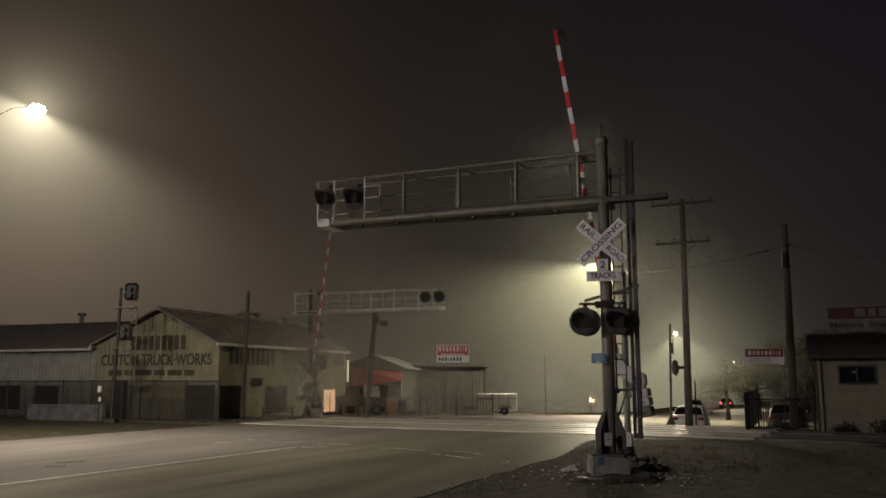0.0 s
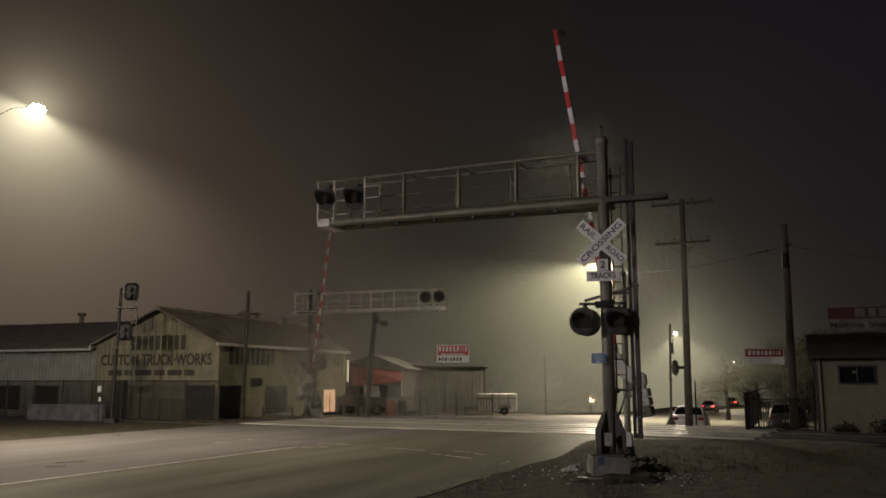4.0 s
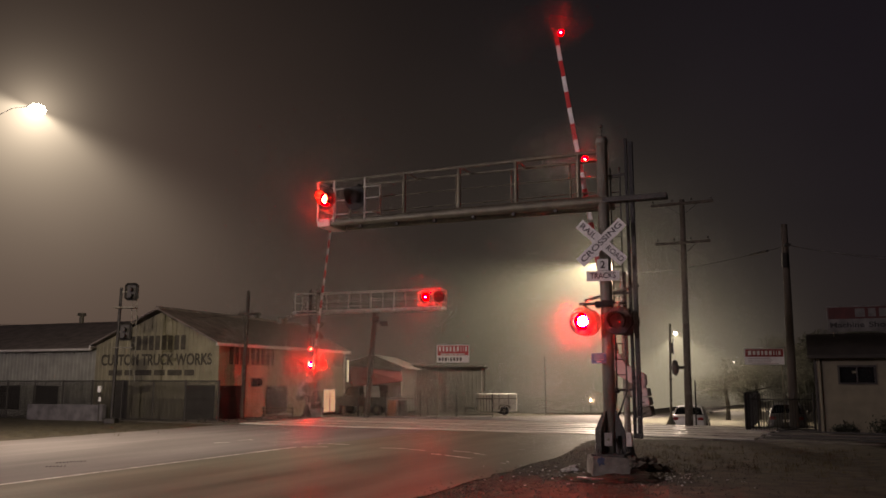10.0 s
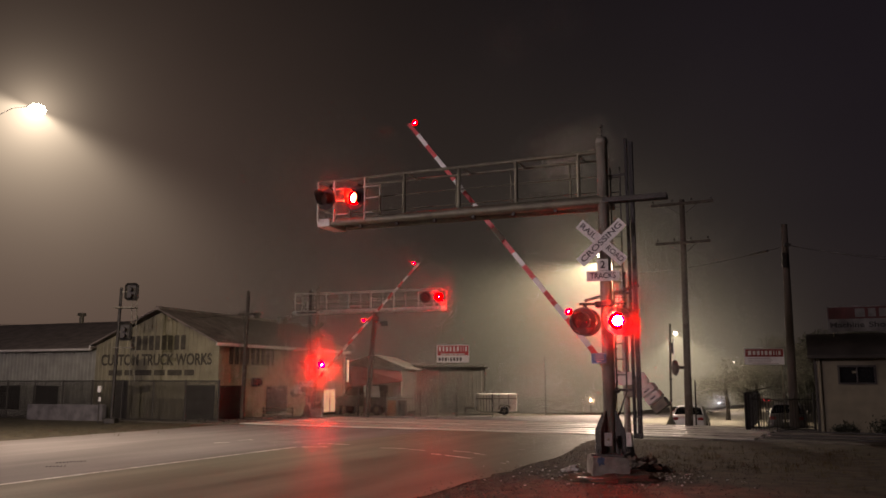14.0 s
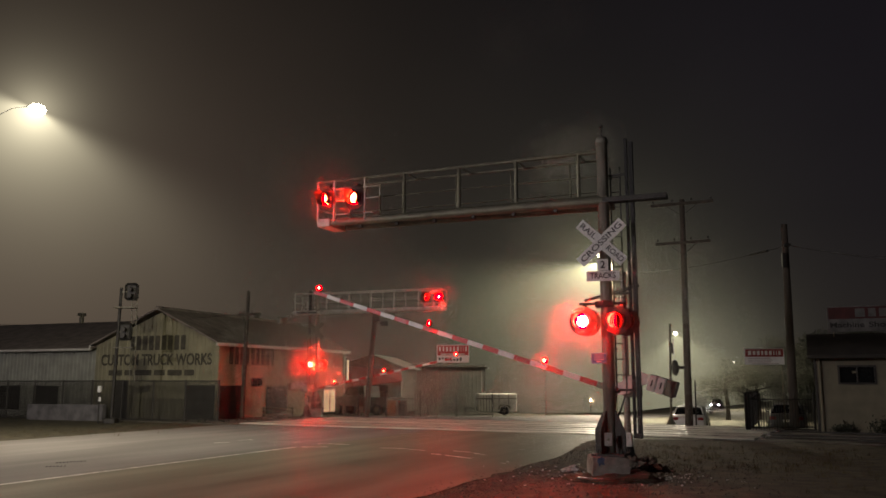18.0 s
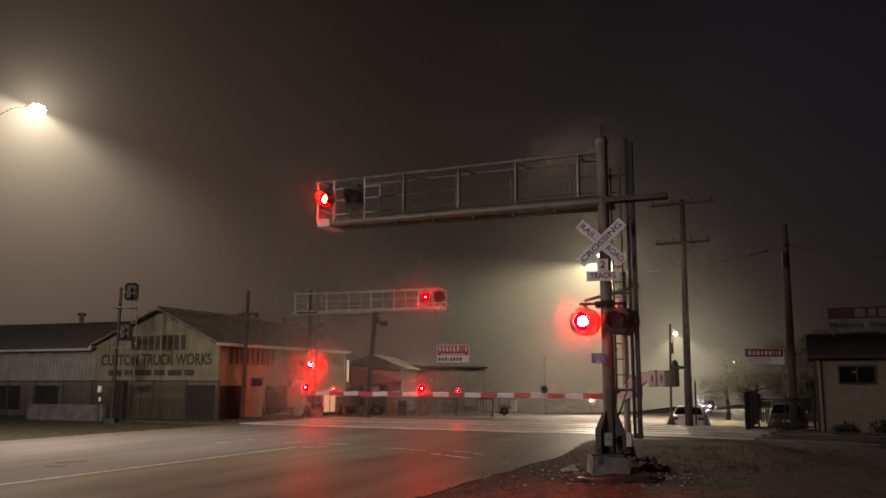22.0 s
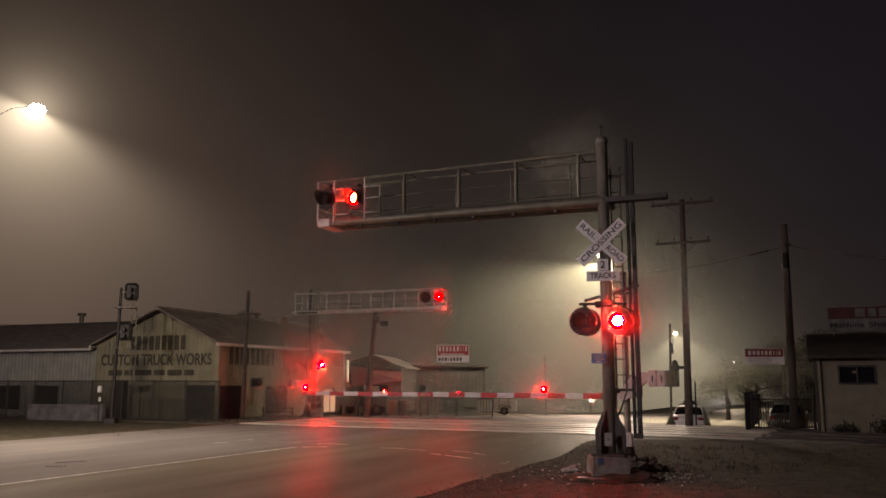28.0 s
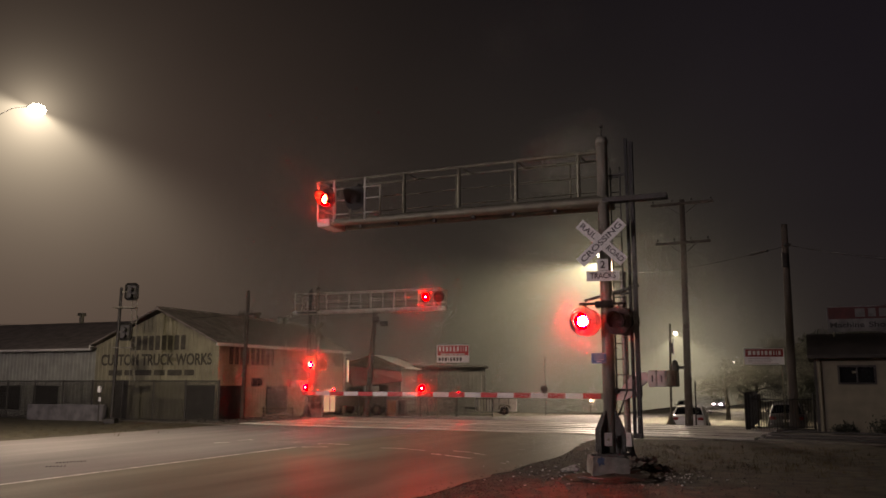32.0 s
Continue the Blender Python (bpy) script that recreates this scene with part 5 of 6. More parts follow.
office_sign = board_sign(OF @ pose(2.9, 0.35, 3.84), 4.8, 0.98, 0.5, "grimy white roof sign with a dark red band",
           [(0, 0.72, 0.32, [0.34, 0.26, 0.28, 0.22, 0.28, 0.28, 0.12, 0.24], GRIMED), (1.45, 0.24, 0.2, [0.22, 0.2, 0.2, 0.22, 0.2], BLACKINK)], ((-2.2, -0.2), (2.2, -0.2)), GRIMED, GRIMERED)
lettering("sign_lettering", "Machine", 0.28, pose(-1.72, -0.008, 0.25), BLACKINK, office_sign, width=1.2, bold=0.004)
lettering("sign_lettering", "Shop", 0.28, pose(-0.58, -0.008, 0.25), BLACKINK, office_sign, width=0.75, bold=0.004)
board_sign(pose(13.35, 34.9, 2.62, 0, 0, -6), 1.60, 0.68, 0.52, "white and red business sign beside the utility pole",
           [(0, 0.485, 0.17, [0.13, 0.11, 0.11, 0.08, 0.11, 0.11, 0.05, 0.03, 0.09], WHITE), (-0.22, 0.26, 0.030, [0.3, 0.2, 0.35], FADEDINK), (-0.16, 0.185, 0.028, [0.25, 0.3, 0.2, 0.2], FADEDINK), (-0.2, 0.115, 0.028, [0.3, 0.3, 0.3], FADEDINK), (0.02, 0.045, 0.030, [0.35, 0.3, 0.4], FADEDINK)], ((0.70, -2.62),), WHITE)
board_sign(pose(0.52, 44.0, 2.92 + lie_xy(0.5, 44), 0, 0, -4), 1.70, 0.92, 0.60, "red and white business sign on a thin pole",
           [(0, 0.70, 0.24, [0.11, 0.09, 0.11, 0.09, 0.11, 0.11, 0.04, 0.03, 0.09], WHITE), (0, 0.43, 0.08, [0.3, 0.3, 0.2, 0.35], DULLWHITE), (-0.15, 0.17, 0.18, [0.10, 0.10, 0.10, 0.05, 0.10, 0.10, 0.10, 0.10], BLACKINK)], ((-0.80, -3.0),), WHITE, BRIGHTRED)

# ---- yard beyond the tracks ----
tr = empty("box_trailer", pose(3.67, 57.0, lie_xy(3.7, 57), 0, 0, 4), "small white enclosed trailer parked in the yard", "trailer")
part("box", bx((-1.30, 0, 0.24), (1.32, 1.6, 1.42), 0.05), mat("dusty_trailer_white", (0.66, 0.65, 0.59), 0.5, vary=0.15, scale=2), tr)
for x in (-0.25, 0.1, 0.75):
    part("seam", bx((x - 0.015, -0.012, 0.42), (x + 0.015, -0.002, 1.42)), STEEL, tr)
part("side_rail", bx((-1.3, -0.02, 1.08), (1.3, -0.004, 1.12)), STEEL, tr)
for y in (-0.02, 1.45):
    w = part("wheel", lathe(bmesh.new(), [(0.12, -0.08), (0.30, -0.08), (0.30, 0.08), (0.12, 0.08)], 16), RUBBER, tr)
    w.matrix_basis = pose(0.45, y + 0.08, 0.30, 90, 0, 0)
    part("rim", lathe(bmesh.new(), [(0.0, 0.06), (0.13, 0.07), (0.13, -0.05)], 10), STEEL, w)
part("fender", prism(bmesh.new(), [(0.0, 0.40), (0.08, 0.62), (0.45, 0.72), (0.82, 0.62), (0.9, 0.40), (0.82, 0.40), (0.74, 0.58), (0.45, 0.66), (0.16, 0.58), (0.08, 0.40)], 0.2, pose(0, -0.12, 0)), STEEL, tr)
part("drawbar", bx((-2.2, 0.75, 0.40), (-1.3, 0.85, 0.50), 0.01), DARKSTEEL, tr)
part("jack_stand", rd((-2.1, 0.8, 0.0), (-2.1, 0.8, 0.5), 0.04, seg=8), DARKSTEEL, tr)

CM = pose(-7.2, 62.0, lie_xy(-6, 62), 0, 0, -8)
cn = empty("canopy_building", CM, "grey gabled shop with a red sloping awning", "shop building")
part("front_wall", prism(bmesh.new(), [(0, 0), (4.2, 0), (4.2, 3.2), (2.0, 4.05), (0, 3.4)], 0.2), PALE, cn)
part("end_wall", bx((4.0, 0.2, 0), (4.2, 9, 3.2)), SHEDGREY, cn)
part("side_wall", bx((0.0, 0.2, 0), (0.2, 9, 3.3)), PALE, cn)
part("roof", prism(bmesh.new(), [(-0.3, 3.32), (2.0, 4.10), (4.5, 3.15), (4.5, 3.25), (2.0, 4.22), (-0.3, 3.45)], 9.3, pose(0, -0.2, 0)), PALE, cn)
bm = bmesh.new()
v = [bm.verts.new(q) for q in ((0.3, -0.02, 3.4), (4.2, -0.02, 3.0), (4.6, -1.6, 2.3), (1.0, -1.6, 1.9), (0.3, -0.02, 2.2))]
bm.faces.new((v[0], v[1], v[2], v[3]))
bm.faces.new((v[0], v[3], v[4]))
w2 = bmesh.ops.extrude_face_region(bm, geom=list(bm.faces))["geom"]
bmesh.ops.translate(bm, vec=(0, 0, -0.05), verts=[q for q in w2 if isinstance(q, bmesh.types.BMVert)])
part("awning", bm, AWNING, cn, "faded red sloping awning")
part("doorway", bx((1.4, -0.03, 0), (3.2, -0.004, 2.0)), DARKSTEEL, cn)
sh = empty("storage_shed", pose(-3.2, 68.0, lie_xy(-2, 68), 0, 0, -5), "long grey storage shed at the back of the yard", "shed")
part("front_wall", corrugated(6.3, lambda x: 3.6, 0.3, 0.008, -0.2), SHEDGREY, sh)
part("end_wall", corrugated(8.0, lambda x: 3.6, 0.3, 0.008, -0.2, pose(6.3, 0, 0, 0, 0, 90)), SHEDGREY, sh)
part("roof", bx((-0.3, -0.3, 3.6), (6.6, 8.3, 3.78), 0.02), SHEDGREY, sh)
for x in (1.0, 3.4):
    part("roller_door", bx((x, -0.05, -0.1), (x + 1.9, -0.032, 2.6)), SHEDGREY, sh)


def pickup(m, paint, label):
    th = empty("pickup_truck", m, label, "truck", "trucks")
    part("cab", prism(bmesh.new(), [(-0.9, 0.55), (0.8, 0.55), (0.8, 1.15), (0.35, 1.75), (-0.8, 1.78), (-0.9, 1.15)], 1.7, pose(0, -0.85, 0)), paint, th)
    part("windows", prism(bmesh.new(), [(-0.7, 1.2), (0.62, 1.2), (0.28, 1.66), (-0.68, 1.68)], 1.72, pose(0, -0.86, 0)), GLASS, th)
    part("bonnet", bx((0.8, -0.82, 0.5), (2.0, 0.82, 1.12), 0.10), paint, th)
    part("bed", box(box(bx((-2.6, -0.85, 0.55), (-0.9, 0.85, 0.65)), (-2.6, -0.87, 0.55), (-0.9, -0.80, 1.1)), (-2.6, 0.80, 0.55), (-0.9, 0.87, 1.1)), paint, th)
    part("tailgate", bx((-2.66, -0.85, 0.6), (-2.6, 0.85, 1.1), 0.01), paint, th)
    for x in (-1.8, 1.3):
        for y in (-0.78, 0.78):
            w = part("wheel", lathe(bmesh.new(), [(0.2, -0.11), (0.36, -0.11), (0.36, 0.11), (0.2, 0.11)], 16), RUBBER, th)
            w.matrix_basis = pose(x, y, 0.36, 90, 0, 0)
            part("rim", lathe(bmesh.new(), [(0.0, 0.07), (0.2, 0.09), (0.2, -0.09), (0.0, -0.07)], 10), STEEL, w)
    return th


pickup(pose(-5.2, 53.5, lie_xy(-5, 53.5) + 0.0, 0, 0, 150), SHEDGREY, "grey pickup truck parked by the workshop")
for x, y, c, lb in ((-3.05, 50.0, mat("orange_drum_paint", (0.30, 0.12, 0.04), 0.6), "rusty orange steel drum in the yard"), (-2.4, 50.4, DARKSTEEL, "dark steel drum in the yard")):
    dr = empty("steel_drum", pose(x, y, lie_xy(x, y)), lb, "drum", "drums")
    part("shell", lathe(bmesh.new(), [(0.0, 0), (0.29, 0), (0.29, 0.28), (0.305, 0.30), (0.29, 0.32), (0.29, 0.57), (0.305, 0.59), (0.29, 0.61), (0.29, 0.88), (0.0, 0.87)], 18), c, dr)
    part("rim", lathe(bmesh.new(), [(0.285, 0.86), (0.30, 0.90), (0.285, 0.90)], 18), c, dr)
for x, y, h in ((-1.6, 49.0, 1.6), (-0.9, 50, 1.1), (8.0, 66, 4.4), (-4.7, 47.0, 1.7)):
    yp = empty("yard_post", pose(x, y, lie_xy(x, y)), "thin weathered post in the yard", "post", "yard posts")
    part("post", rd((0, 0, -0.1), (0, 0, h), 0.04, seg=8), DARKSTEEL, yp)
    part("cap", lathe(bmesh.new(), [(0.06, h), (0.06, h + 0.04), (0, h + 0.06)], 8), STEEL, yp)
gr = empty("guard_rail", pose(-8.9, 45.2, lie_xy(-8.5, 45.2), 0, 0, -22), "low dark pipe rails beside the far mast", "guard rail")
for z in (0.16, 0.34, 0.52):
    part("pipe", rd((-0.9, 0, z), (1.1, 0, z), 0.03, seg=8), STEEL, gr)
for x in (-0.8, 0.1, 1.0):
    part("stake", rd((x, 0.05, -0.1), (x, 0.05, 0.6), 0.035, seg=8), DARKSTEEL, gr)
picket_fence(pose(-3.2, 47.6, lie_xy(-2, 47.6), 0, 0, -10), 6.0, 1.2, 0.16, [0, 2.0, 4.0, 6.0], "low dark iron fence along the yard front")
fl = empty("yard_lamp", pose(13.94, 80, lie_xy(14, 80)), "small warm lamp on a post far down the road", "lamp post")
part("post", rd((0, 0, 0), (0, 0, 1.12), 0.05, seg=8), DARKSTEEL, fl)
street_lamp((40.6, 111.5), (38.1, 110.0, 4.5), "distant street lamp far down the foggy road", 0.4, 0.35)
bm = bmesh.new()
bmesh.ops.create_uvsphere(bm, u_segments=12, v_segments=8, radius=0.085, matrix=pose(0, 0, 1.22))
part("globe", bm, glow("warm_globe", (1.0, 0.60, 0.28), 30.0), fl, "glowing warm globe", smooth=True)


# ---- trees ----
def tree(x, y, height, spread, seed, low=0.3, label="dark leafy tree beside the road", leaves=420, leaf=1.0, foliage=None):
    z0 = lie_xy(x, y)
    th = empty("tree", pose(x, y, z0), label, "tree", "trees")
    rnd = random.Random(seed)
    bm = tube(bmesh.new(), [(0, 0, -0.1), (0.05, 0.03, height * 0.25), (-0.1, 0.05, height * 0.5), (0.05, 0, height * 0.8)], [0.22, 0.17, 0.12, 0.05], 8)
    ends = []
    for i in range(11):
        a = rnd.uniform(0, math.tau)
        z = height * rnd.uniform(low, 0.75)
        r = spread * rnd.uniform(0.5, 0.95)
        e = Vector((math.cos(a) * r, math.sin(a) * r, z + height * rnd.uniform(0.02, 0.22)))
        tube(bm, [(0, 0, z), (e.x * 0.5, e.y * 0.5, (z + e.z) / 2 + 0.15), e], [0.07, 0.045, 0.015], 5)
        ends += [e, e * 0.65 + Vector((0, 0, z * 0.3))]
    part("trunk", bm, BARK, th)
    vs, fs = [], []
    for e in ends + [Vector((0, 0, height * 0.9)), Vector((0, 0, height * 0.75))]:
        for _ in range(leaves):
            d = Vector((rnd.gauss(0, 1), rnd.gauss(0, 1), rnd.gauss(0, 0.7)))
            c = e + d * spread * 0.20
            q = Euler((rnd.uniform(0, 6), rnd.uniform(0, 6), rnd.uniform(0, 6))).to_matrix()
            s = rnd.uniform(0.07, 0.16) * leaf
            k = len(vs)
            for w in ((-s, 0, 0), (0, -s * 0.5, 0.02), (s, 0, 0), (0, s * 0.5, 0.02)):
                vs.append(c + q @ Vector(w))
            fs.append((k, k + 1, k + 2, k + 3))
    me = bpy.data.meshes.new("crown")
    me.from_pydata(vs, [], fs)
    me.materials.append(foliage or LEAF)
    cr = new("crown", me)
    cr.parent = th
    return th


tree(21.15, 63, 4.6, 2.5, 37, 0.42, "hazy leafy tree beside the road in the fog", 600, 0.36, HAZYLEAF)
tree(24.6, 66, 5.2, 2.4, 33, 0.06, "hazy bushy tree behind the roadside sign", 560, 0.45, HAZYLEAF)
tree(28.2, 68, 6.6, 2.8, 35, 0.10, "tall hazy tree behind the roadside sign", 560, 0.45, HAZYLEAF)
tree(33, 73, 7.5, 3.0, 7, 0.15)
tree(35.5, 70, 8.0, 3.2, 9, 0.15, "dark leafy tree behind the office")

# ---- vehicles on the road ----
c1 = car(Matrix.Translation(uv(-14.5, 165, 0.03)), CARDARK, "grey car coming with its headlights on", "h", "driving_car")
CARS.append((c1, [(0, 16, 190, 66), (8.5, 12, 188, 66), (10, 0, 178, 72), (11, -9, 166, 110), (12, -14.8, 154, 150), (13, -14.8, 153, 156), (14, -14.8, 150, 156), (17, -14.8, 140, 156), (18, -14.8, 138, 156), (19, -14.8, 136, 156), (20, -14.8, 132, 156), (21, -14.8, 130, 156), (22, -14.8, 127, 156), (23, -14.8, 123, 156), (24, -14.8, 113, 156), (26, -14.8, 109, 156), (32, -14.8, 104, 156)]))
c2 = car(Matrix.Translation(uv(-14.5, 200, 0.03)), CARDARK, "dark car following with its headlights on", "h", "driving_car")
CARS.append((c2, [(0, 40, 190, 66), (18, 20, 188, 66), (22, 8, 184, 66), (23.2, -5, 174, 90), (24.2, -13.5, 160, 138), (25, -14.8, 154, 156), (28, -14.8, 152, 156), (30, -14.8, 149, 156), (32, -14.8, 141, 156)]))
c3 = car(Matrix.Translation(uv(-9.0, 74, 0.03)), CARDARK, "dark car driving away with red tail lights", "t", "driving_car")
CARS.append((c3, [(0, -12.6, 96, -24), (1.5, -12.6, 103, -24), (3, -12.6, 108, -24), (5.5, -12.6, 114, -24), (7, -12.6, 122, -24), (8, -12.6, 126, -24), (8.9, -12.6, 134, -24), (10, -12.6, 190, -24), (12, -12.6, 250, -24), (32, -12.6, 866, -24)]))
c4 = car(Matrix.Translation(uv(-12.6, 160, 0.03)), CARDARK, "grey car far ahead with red tail lights", "t", "driving_car")
CARS.append((c4, [(0, -12.6, 131, -24), (2, -12.6, 133, -24), (5.5, -12.6, 149, -24), (7, -12.6, 160, -24), (8, -12.6, 166, -24), (10, -12.6, 180, -24), (32, -12.6, 780, -24)]))


# ---- loose ground cover ----
def stones():
    """Gravel and clods on the dirt before the tracks."""
    rnd = random.Random(11)
    vs, fs = [], []
    for _ in range(7000):
        u = -6.3 + abs(rnd.gauss(0, 4.5))
        v = rnd.uniform(7, 29)
        pick = rnd.random()
        if pick < 0.35:
            u, v = -5.9 + rnd.gauss(0, 0.45), rnd.uniform(9, 26)
        elif pick < 0.65:
            u, v = -4.0 + rnd.gauss(0, 1.2), 17.3 + rnd.gauss(0, 1.6)
        if u < -6.9:
            continue
        s = rnd.choice((0.009, 0.011, 0.013, 0.016, 0.02, 0.03)) * rnd.uniform(0.7, 1.2)
        c = uv(u, v)
        a = rnd.uniform(0, 6)
        k = len(vs)
        for i in range(5):
            b = a + i * math.tau / 5
            vs.append(c + Vector((math.cos(b) * s, math.sin(b) * s * rnd.uniform(0.6, 1), -0.01)))
        for i in range(5):
            b = a + 0.3 + i * math.tau / 5
            vs.append(c + Vector((math.cos(b) * s * 0.6, math.sin(b) * s * 0.5, s * rnd.uniform(0.25, 0.55))))
        for i in range(5):
            j = (i + 1) % 5
            fs.append((k + i, k + j, k + 5 + j, k + 5 + i))
        fs.append(tuple(k + 5 + i for i in range(5)))
    me = bpy.data.meshes.new("gravel")
    me.from_pydata(vs, [], fs)
    me.materials.append(GRAVEL)
    return tagged(new("gravel", me), "loose gravel and clods scattered over the dirt", "gravel", kind="stuff")


stones()


def grass():
    rnd = random.Random(12)
    vs, fs = [], []
    for _ in range(900):
        u, v = rnd.choice(((rnd.uniform(-1, 10), rnd.uniform(14, 27)), (rnd.uniform(-5, 1), rnd.uniform(19, 27)), (rnd.gauss(-27, 2.0), rnd.uniform(10, 36))))
        c = uv(u, v)
        for _ in range(7):
            a, h = rnd.uniform(0, 6.28), rnd.uniform(0.04, 0.16)
            d = Vector((math.cos(a), math.sin(a), 0))
            p = c + Vector((rnd.gauss(0, 0.06), rnd.gauss(0, 0.06), -0.01))
            n = Vector((-d.y, d.x, 0)) * 0.006
            k = len(vs)
            vs.extend((p - n, p + n, p + d * h * 0.5 + Vector((0, 0, h))))
            fs.append((k, k + 1, k + 2))
    me = bpy.data.meshes.new("weeds")
    me.from_pydata(vs, [], fs)
    me.materials.append(GRASS)
    return tagged(new("weeds", me), "sparse dry weeds on the dirt verge", "weeds", kind="stuff")


grass()


def apron_height(x, y):
    """How high the soil heap round the mast foundation lies."""
    return 0.14 * math.sqrt(max(0.0, 1 - (x - 3.45) ** 2 - ((y - 17.25) / 0.75) ** 2))


def litter():
    """Bits of crumpled plastic and foil round the foundations."""
    rnd = random.Random(21)
    bag = mat("thin_plastic_bag", (0.42, 0.41, 0.38), 0.3, vary=0.3, scale=12, bump=0.5)
    # scraps are near white, putting the glints of wet litter into their colour
    foil = mat("crumpled_plastic", (0.80, 0.80, 0.78), 0.12, metal=0.1, vary=0.1, scale=9, bump=0.4)
    for i in range(130):
        x, y = (2.3 + rnd.gauss(0, 0.9), 18.3 + rnd.gauss(0, 1.0)) if i % 2 else (4.6 + rnd.gauss(0, 0.5), 17.6 + rnd.gauss(0, 0.8))
        s = rnd.choice((0.012, 0.016, 0.022, 0.028, 0.034))
        if i == 1:
            x, y, s = 2.78, 18.6, 0.13
        bm = bmesh.new()
        bmesh.ops.create_icosphere(bm, subdivisions=3 if i == 1 else 1, radius=s)
        for v in bm.verts:
            if i == 1:
                f = 1 + 0.5 * noise.noise(v.co * 14) + 0.35 * noise.noise(v.co * 35)
                v.co = Vector((v.co.x * 1.5 * f, v.co.y * 0.9 * f, max(-0.03, v.co.z * 0.75 * f + 0.25 * v.co.x)))
                continue
            v.co = Vector((v.co.x * rnd.uniform(0.5, 1.4), v.co.y * rnd.uniform(0.5, 1.4), max(-0.25 * s, v.co.z * rnd.uniform(0.2, 0.8))))
        ob = finish("litter_scrap", bm, bag if i == 1 else foil)
        ob.matrix_world = pose(x, y, apron_height(x, y) + 0.3 * s, 0, 0, rnd.uniform(0, 360))
        tagged(ob, "crumpled scrap of pale plastic litter on the dirt", "litter", "litter scraps")


litter()


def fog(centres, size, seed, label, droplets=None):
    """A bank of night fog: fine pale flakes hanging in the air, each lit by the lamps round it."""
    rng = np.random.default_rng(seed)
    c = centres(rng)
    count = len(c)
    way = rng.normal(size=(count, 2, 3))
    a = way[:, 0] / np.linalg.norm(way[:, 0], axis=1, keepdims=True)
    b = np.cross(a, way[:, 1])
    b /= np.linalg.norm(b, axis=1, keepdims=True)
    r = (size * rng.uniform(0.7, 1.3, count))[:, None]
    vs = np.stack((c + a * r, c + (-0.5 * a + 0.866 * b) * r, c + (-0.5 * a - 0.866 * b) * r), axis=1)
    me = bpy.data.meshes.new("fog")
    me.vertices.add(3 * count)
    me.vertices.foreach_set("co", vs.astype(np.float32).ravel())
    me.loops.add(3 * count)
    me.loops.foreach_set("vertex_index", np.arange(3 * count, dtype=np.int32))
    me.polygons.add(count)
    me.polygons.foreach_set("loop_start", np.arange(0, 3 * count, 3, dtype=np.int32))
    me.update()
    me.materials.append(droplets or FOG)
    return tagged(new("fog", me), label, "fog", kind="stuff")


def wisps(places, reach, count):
    """Denser fog flakes added round the lamps so that their light shows as halos."""
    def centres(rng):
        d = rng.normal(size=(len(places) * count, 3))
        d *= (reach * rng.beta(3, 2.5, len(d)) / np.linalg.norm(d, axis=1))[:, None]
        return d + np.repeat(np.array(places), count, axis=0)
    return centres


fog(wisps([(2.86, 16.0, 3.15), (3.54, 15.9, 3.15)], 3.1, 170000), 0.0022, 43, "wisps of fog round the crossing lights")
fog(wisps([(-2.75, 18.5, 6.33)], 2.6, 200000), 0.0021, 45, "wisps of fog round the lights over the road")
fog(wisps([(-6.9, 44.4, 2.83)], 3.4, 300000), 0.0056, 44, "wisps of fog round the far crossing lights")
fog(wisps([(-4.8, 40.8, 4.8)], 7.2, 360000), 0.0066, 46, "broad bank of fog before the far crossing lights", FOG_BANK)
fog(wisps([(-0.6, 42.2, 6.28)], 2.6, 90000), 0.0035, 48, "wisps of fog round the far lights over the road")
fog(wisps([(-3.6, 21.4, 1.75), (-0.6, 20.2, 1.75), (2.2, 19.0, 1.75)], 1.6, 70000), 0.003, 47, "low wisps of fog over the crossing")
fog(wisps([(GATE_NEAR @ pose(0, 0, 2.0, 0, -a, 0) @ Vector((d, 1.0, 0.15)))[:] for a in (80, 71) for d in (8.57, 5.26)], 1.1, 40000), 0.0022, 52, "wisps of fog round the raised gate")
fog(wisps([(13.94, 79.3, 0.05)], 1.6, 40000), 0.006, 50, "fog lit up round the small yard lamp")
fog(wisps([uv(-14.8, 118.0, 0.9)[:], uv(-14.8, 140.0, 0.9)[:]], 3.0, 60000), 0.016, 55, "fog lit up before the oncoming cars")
md = bmesh.new()
bmesh.ops.create_icosphere(md, subdivisions=5, radius=1)
for v in md.verts:
    n_ = noise.noise(v.co * 2.5) * 0.22 + noise.noise(v.co * 8.0) * 0.10 + noise.noise(v.co * 20.0) * 0.05
    v.co = Vector((v.co.x * (0.62 + n_), v.co.y * (0.5 + n_), max(-0.2, v.co.z * (0.24 + n_ * 0.7))))
md = finish("rubble_mound", md, mat("rubble_soil", (0.085, 0.075, 0.06), 0.8, vary=0.6, scale=7, bump=1.0, bump_scale=30))
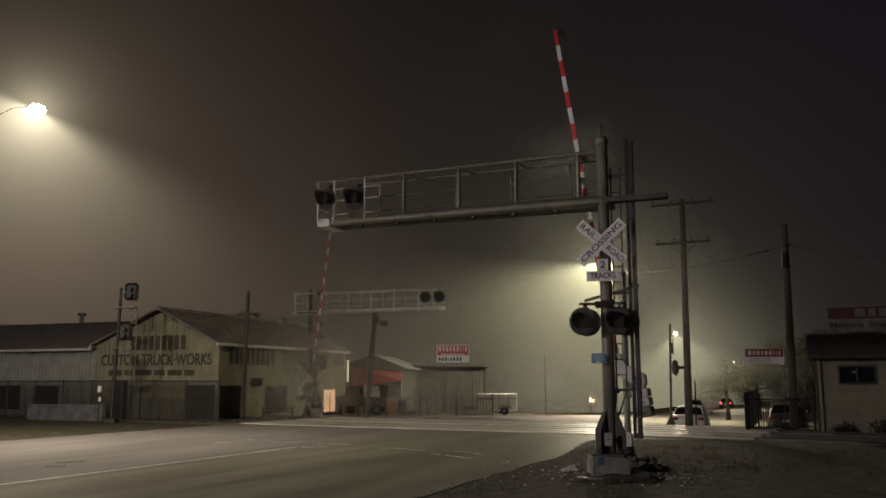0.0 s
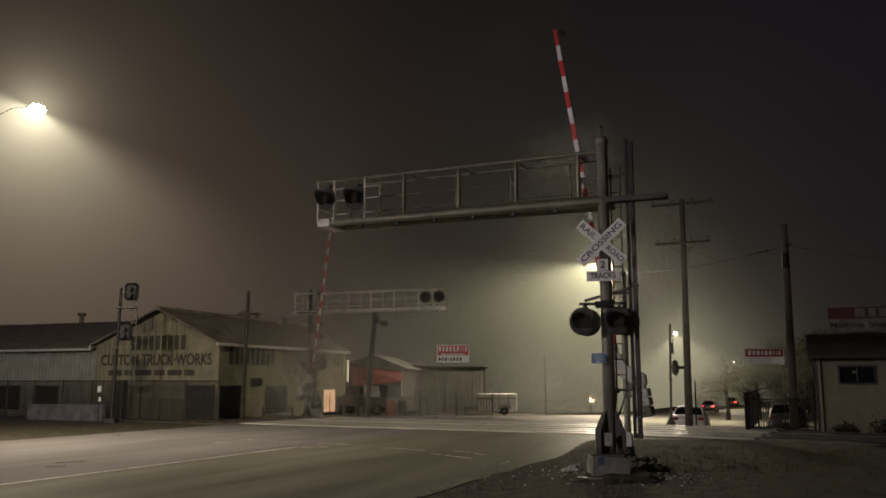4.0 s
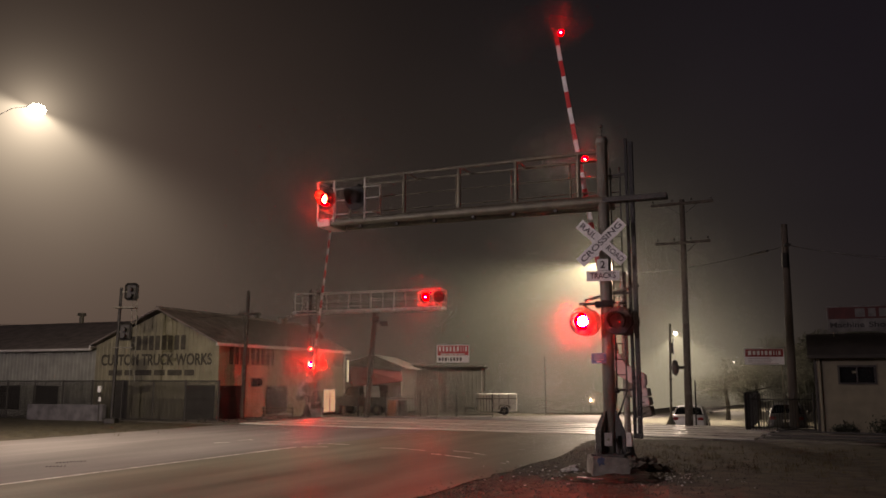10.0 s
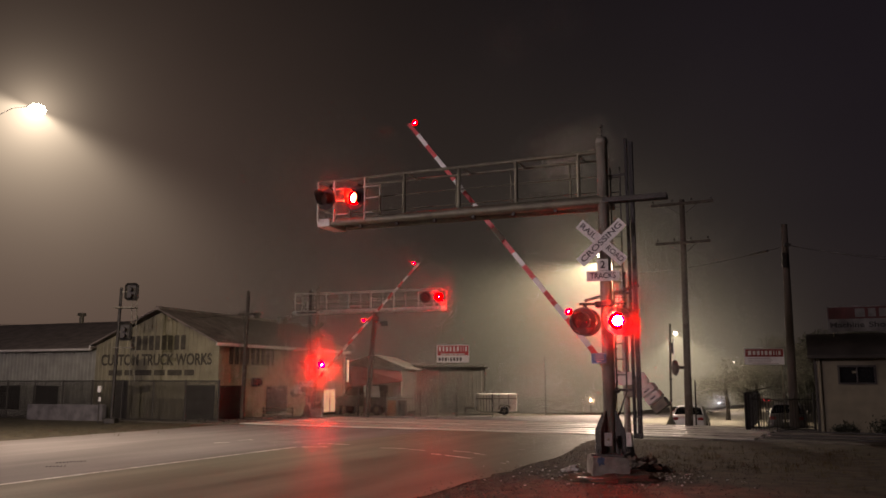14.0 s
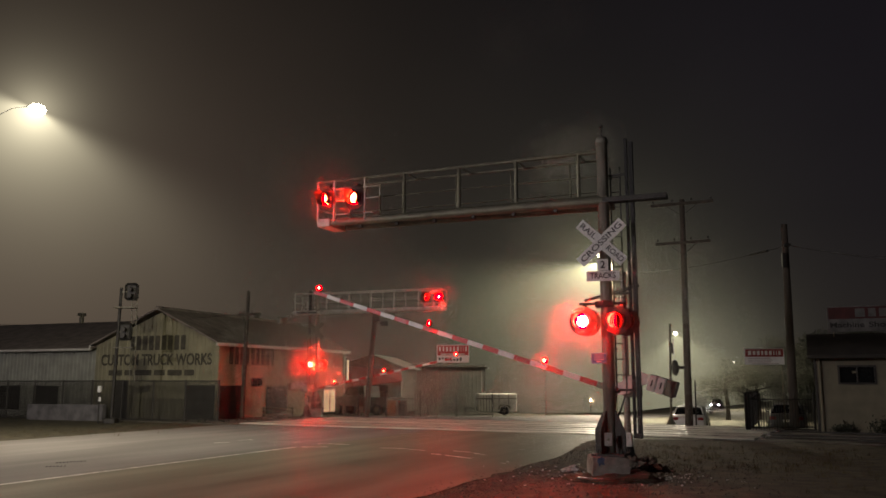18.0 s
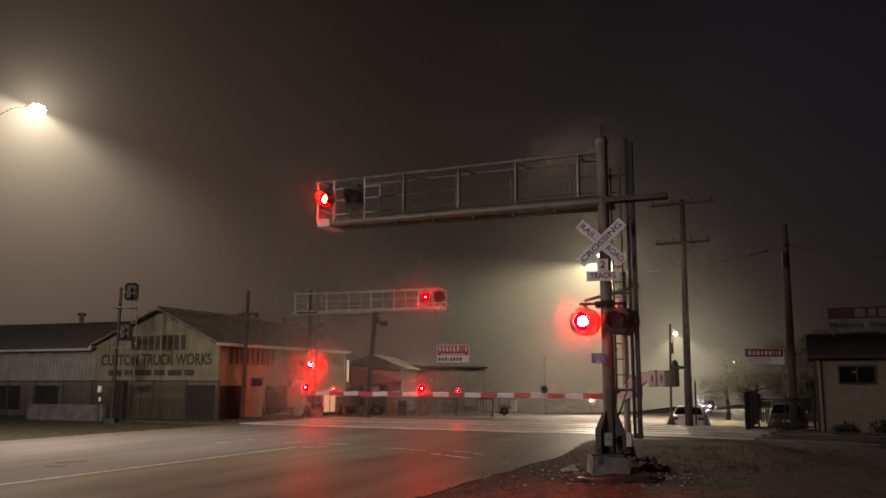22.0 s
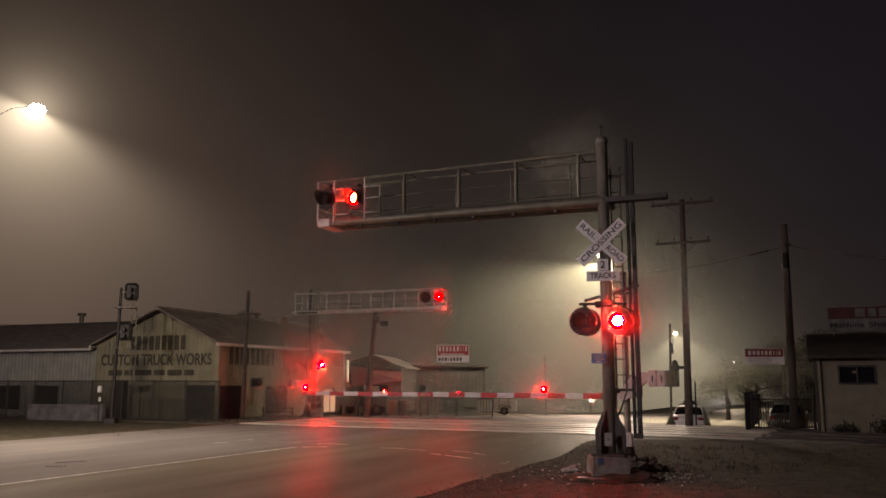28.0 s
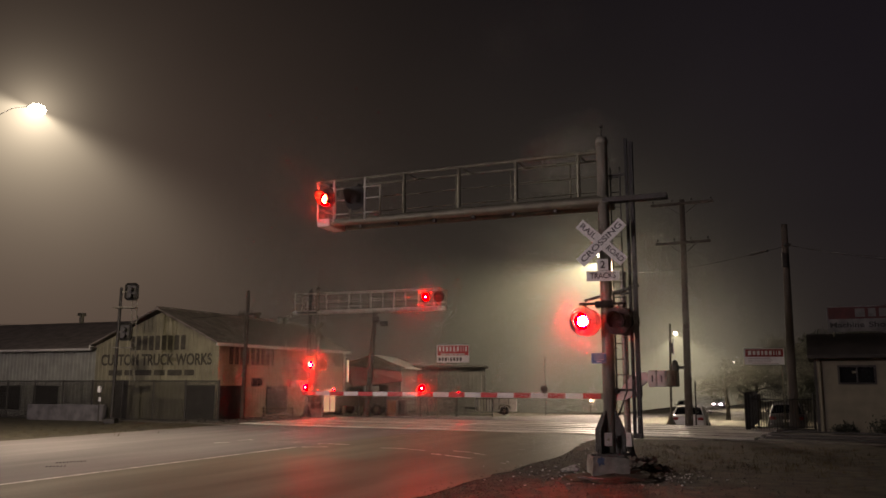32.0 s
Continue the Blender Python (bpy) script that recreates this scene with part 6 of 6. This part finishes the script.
md.matrix_world = pose(4.3, 18.95, 0.0)
tagged(md, "dark mound of soil and rubble round the gate foot", "soil mound")
ap = bmesh.new()
bmesh.ops.create_icosphere(ap, subdivisions=5, radius=1)
for v in ap.verts:
    n_ = noise.noise(v.co * 2.0) * 0.14 + noise.noise(v.co * 9.0) * 0.05
    v.co = Vector((v.co.x * (1.0 + n_), v.co.y * (0.75 + n_), max(-0.1, v.co.z * (0.15 + n_ * 0.25))))
ap = finish("soil_apron", ap, DIRT)
ap.matrix_world = pose(3.45, 17.25, 0.0)
tagged(ap, "low heap of dark soil round the mast foundation", "soil mound")
pd = finish("metal_strip", bx((-0.26, -0.035, -0.03), (0.26, 0.03, 0.012), 0.008), mat("shiny_bent_metal", (0.70, 0.68, 0.64), 0.16, metal=0.8, vary=0.2, scale=12, bump=0.3, bump_scale=20))
pd.matrix_world = pose(2.86, 16.62, 0.085, 8, 3, -8)
tagged(pd, "shiny flattened metal strip lying before the foundation", "metal scrap")


def shrub(x, y, s, seed):
    rnd = random.Random(seed)
    vs, fs = [], []
    for _ in range(700):
        c = Vector((rnd.gauss(0, 0.35), rnd.gauss(0, 0.3), abs(rnd.gauss(0.25, 0.2)))) * s
        q = Euler((rnd.uniform(0, 6), rnd.uniform(0, 6), rnd.uniform(0, 6))).to_matrix()
        r = rnd.uniform(0.03, 0.07)
        k = len(vs)
        vs.extend(c + q @ Vector(w) for w in ((-r, 0, 0), (0, -r * 0.5, 0), (r, 0, 0), (0, r * 0.5, 0)))
        fs.append((k, k + 1, k + 2, k + 3))
    th = empty("shrub", pose(x, y, 0), "low dark shrub against the office wall", "shrub", "shrubs")
    me = bpy.data.meshes.new("leaves")
    me.from_pydata(vs, [], fs)
    me.materials.append(LEAF)
    o = new("leaves", me)
    o.parent = th
    part("stem", tube(bmesh.new(), [(0, 0, -0.05), (0.05, 0, 0.3), (0, 0.05, 0.5)], 0.03, 5), BARK, th)


shrub(16.3, 31.2, 0.9, 1)
shrub(15.1, 32.0, 0.5, 2)

motions()
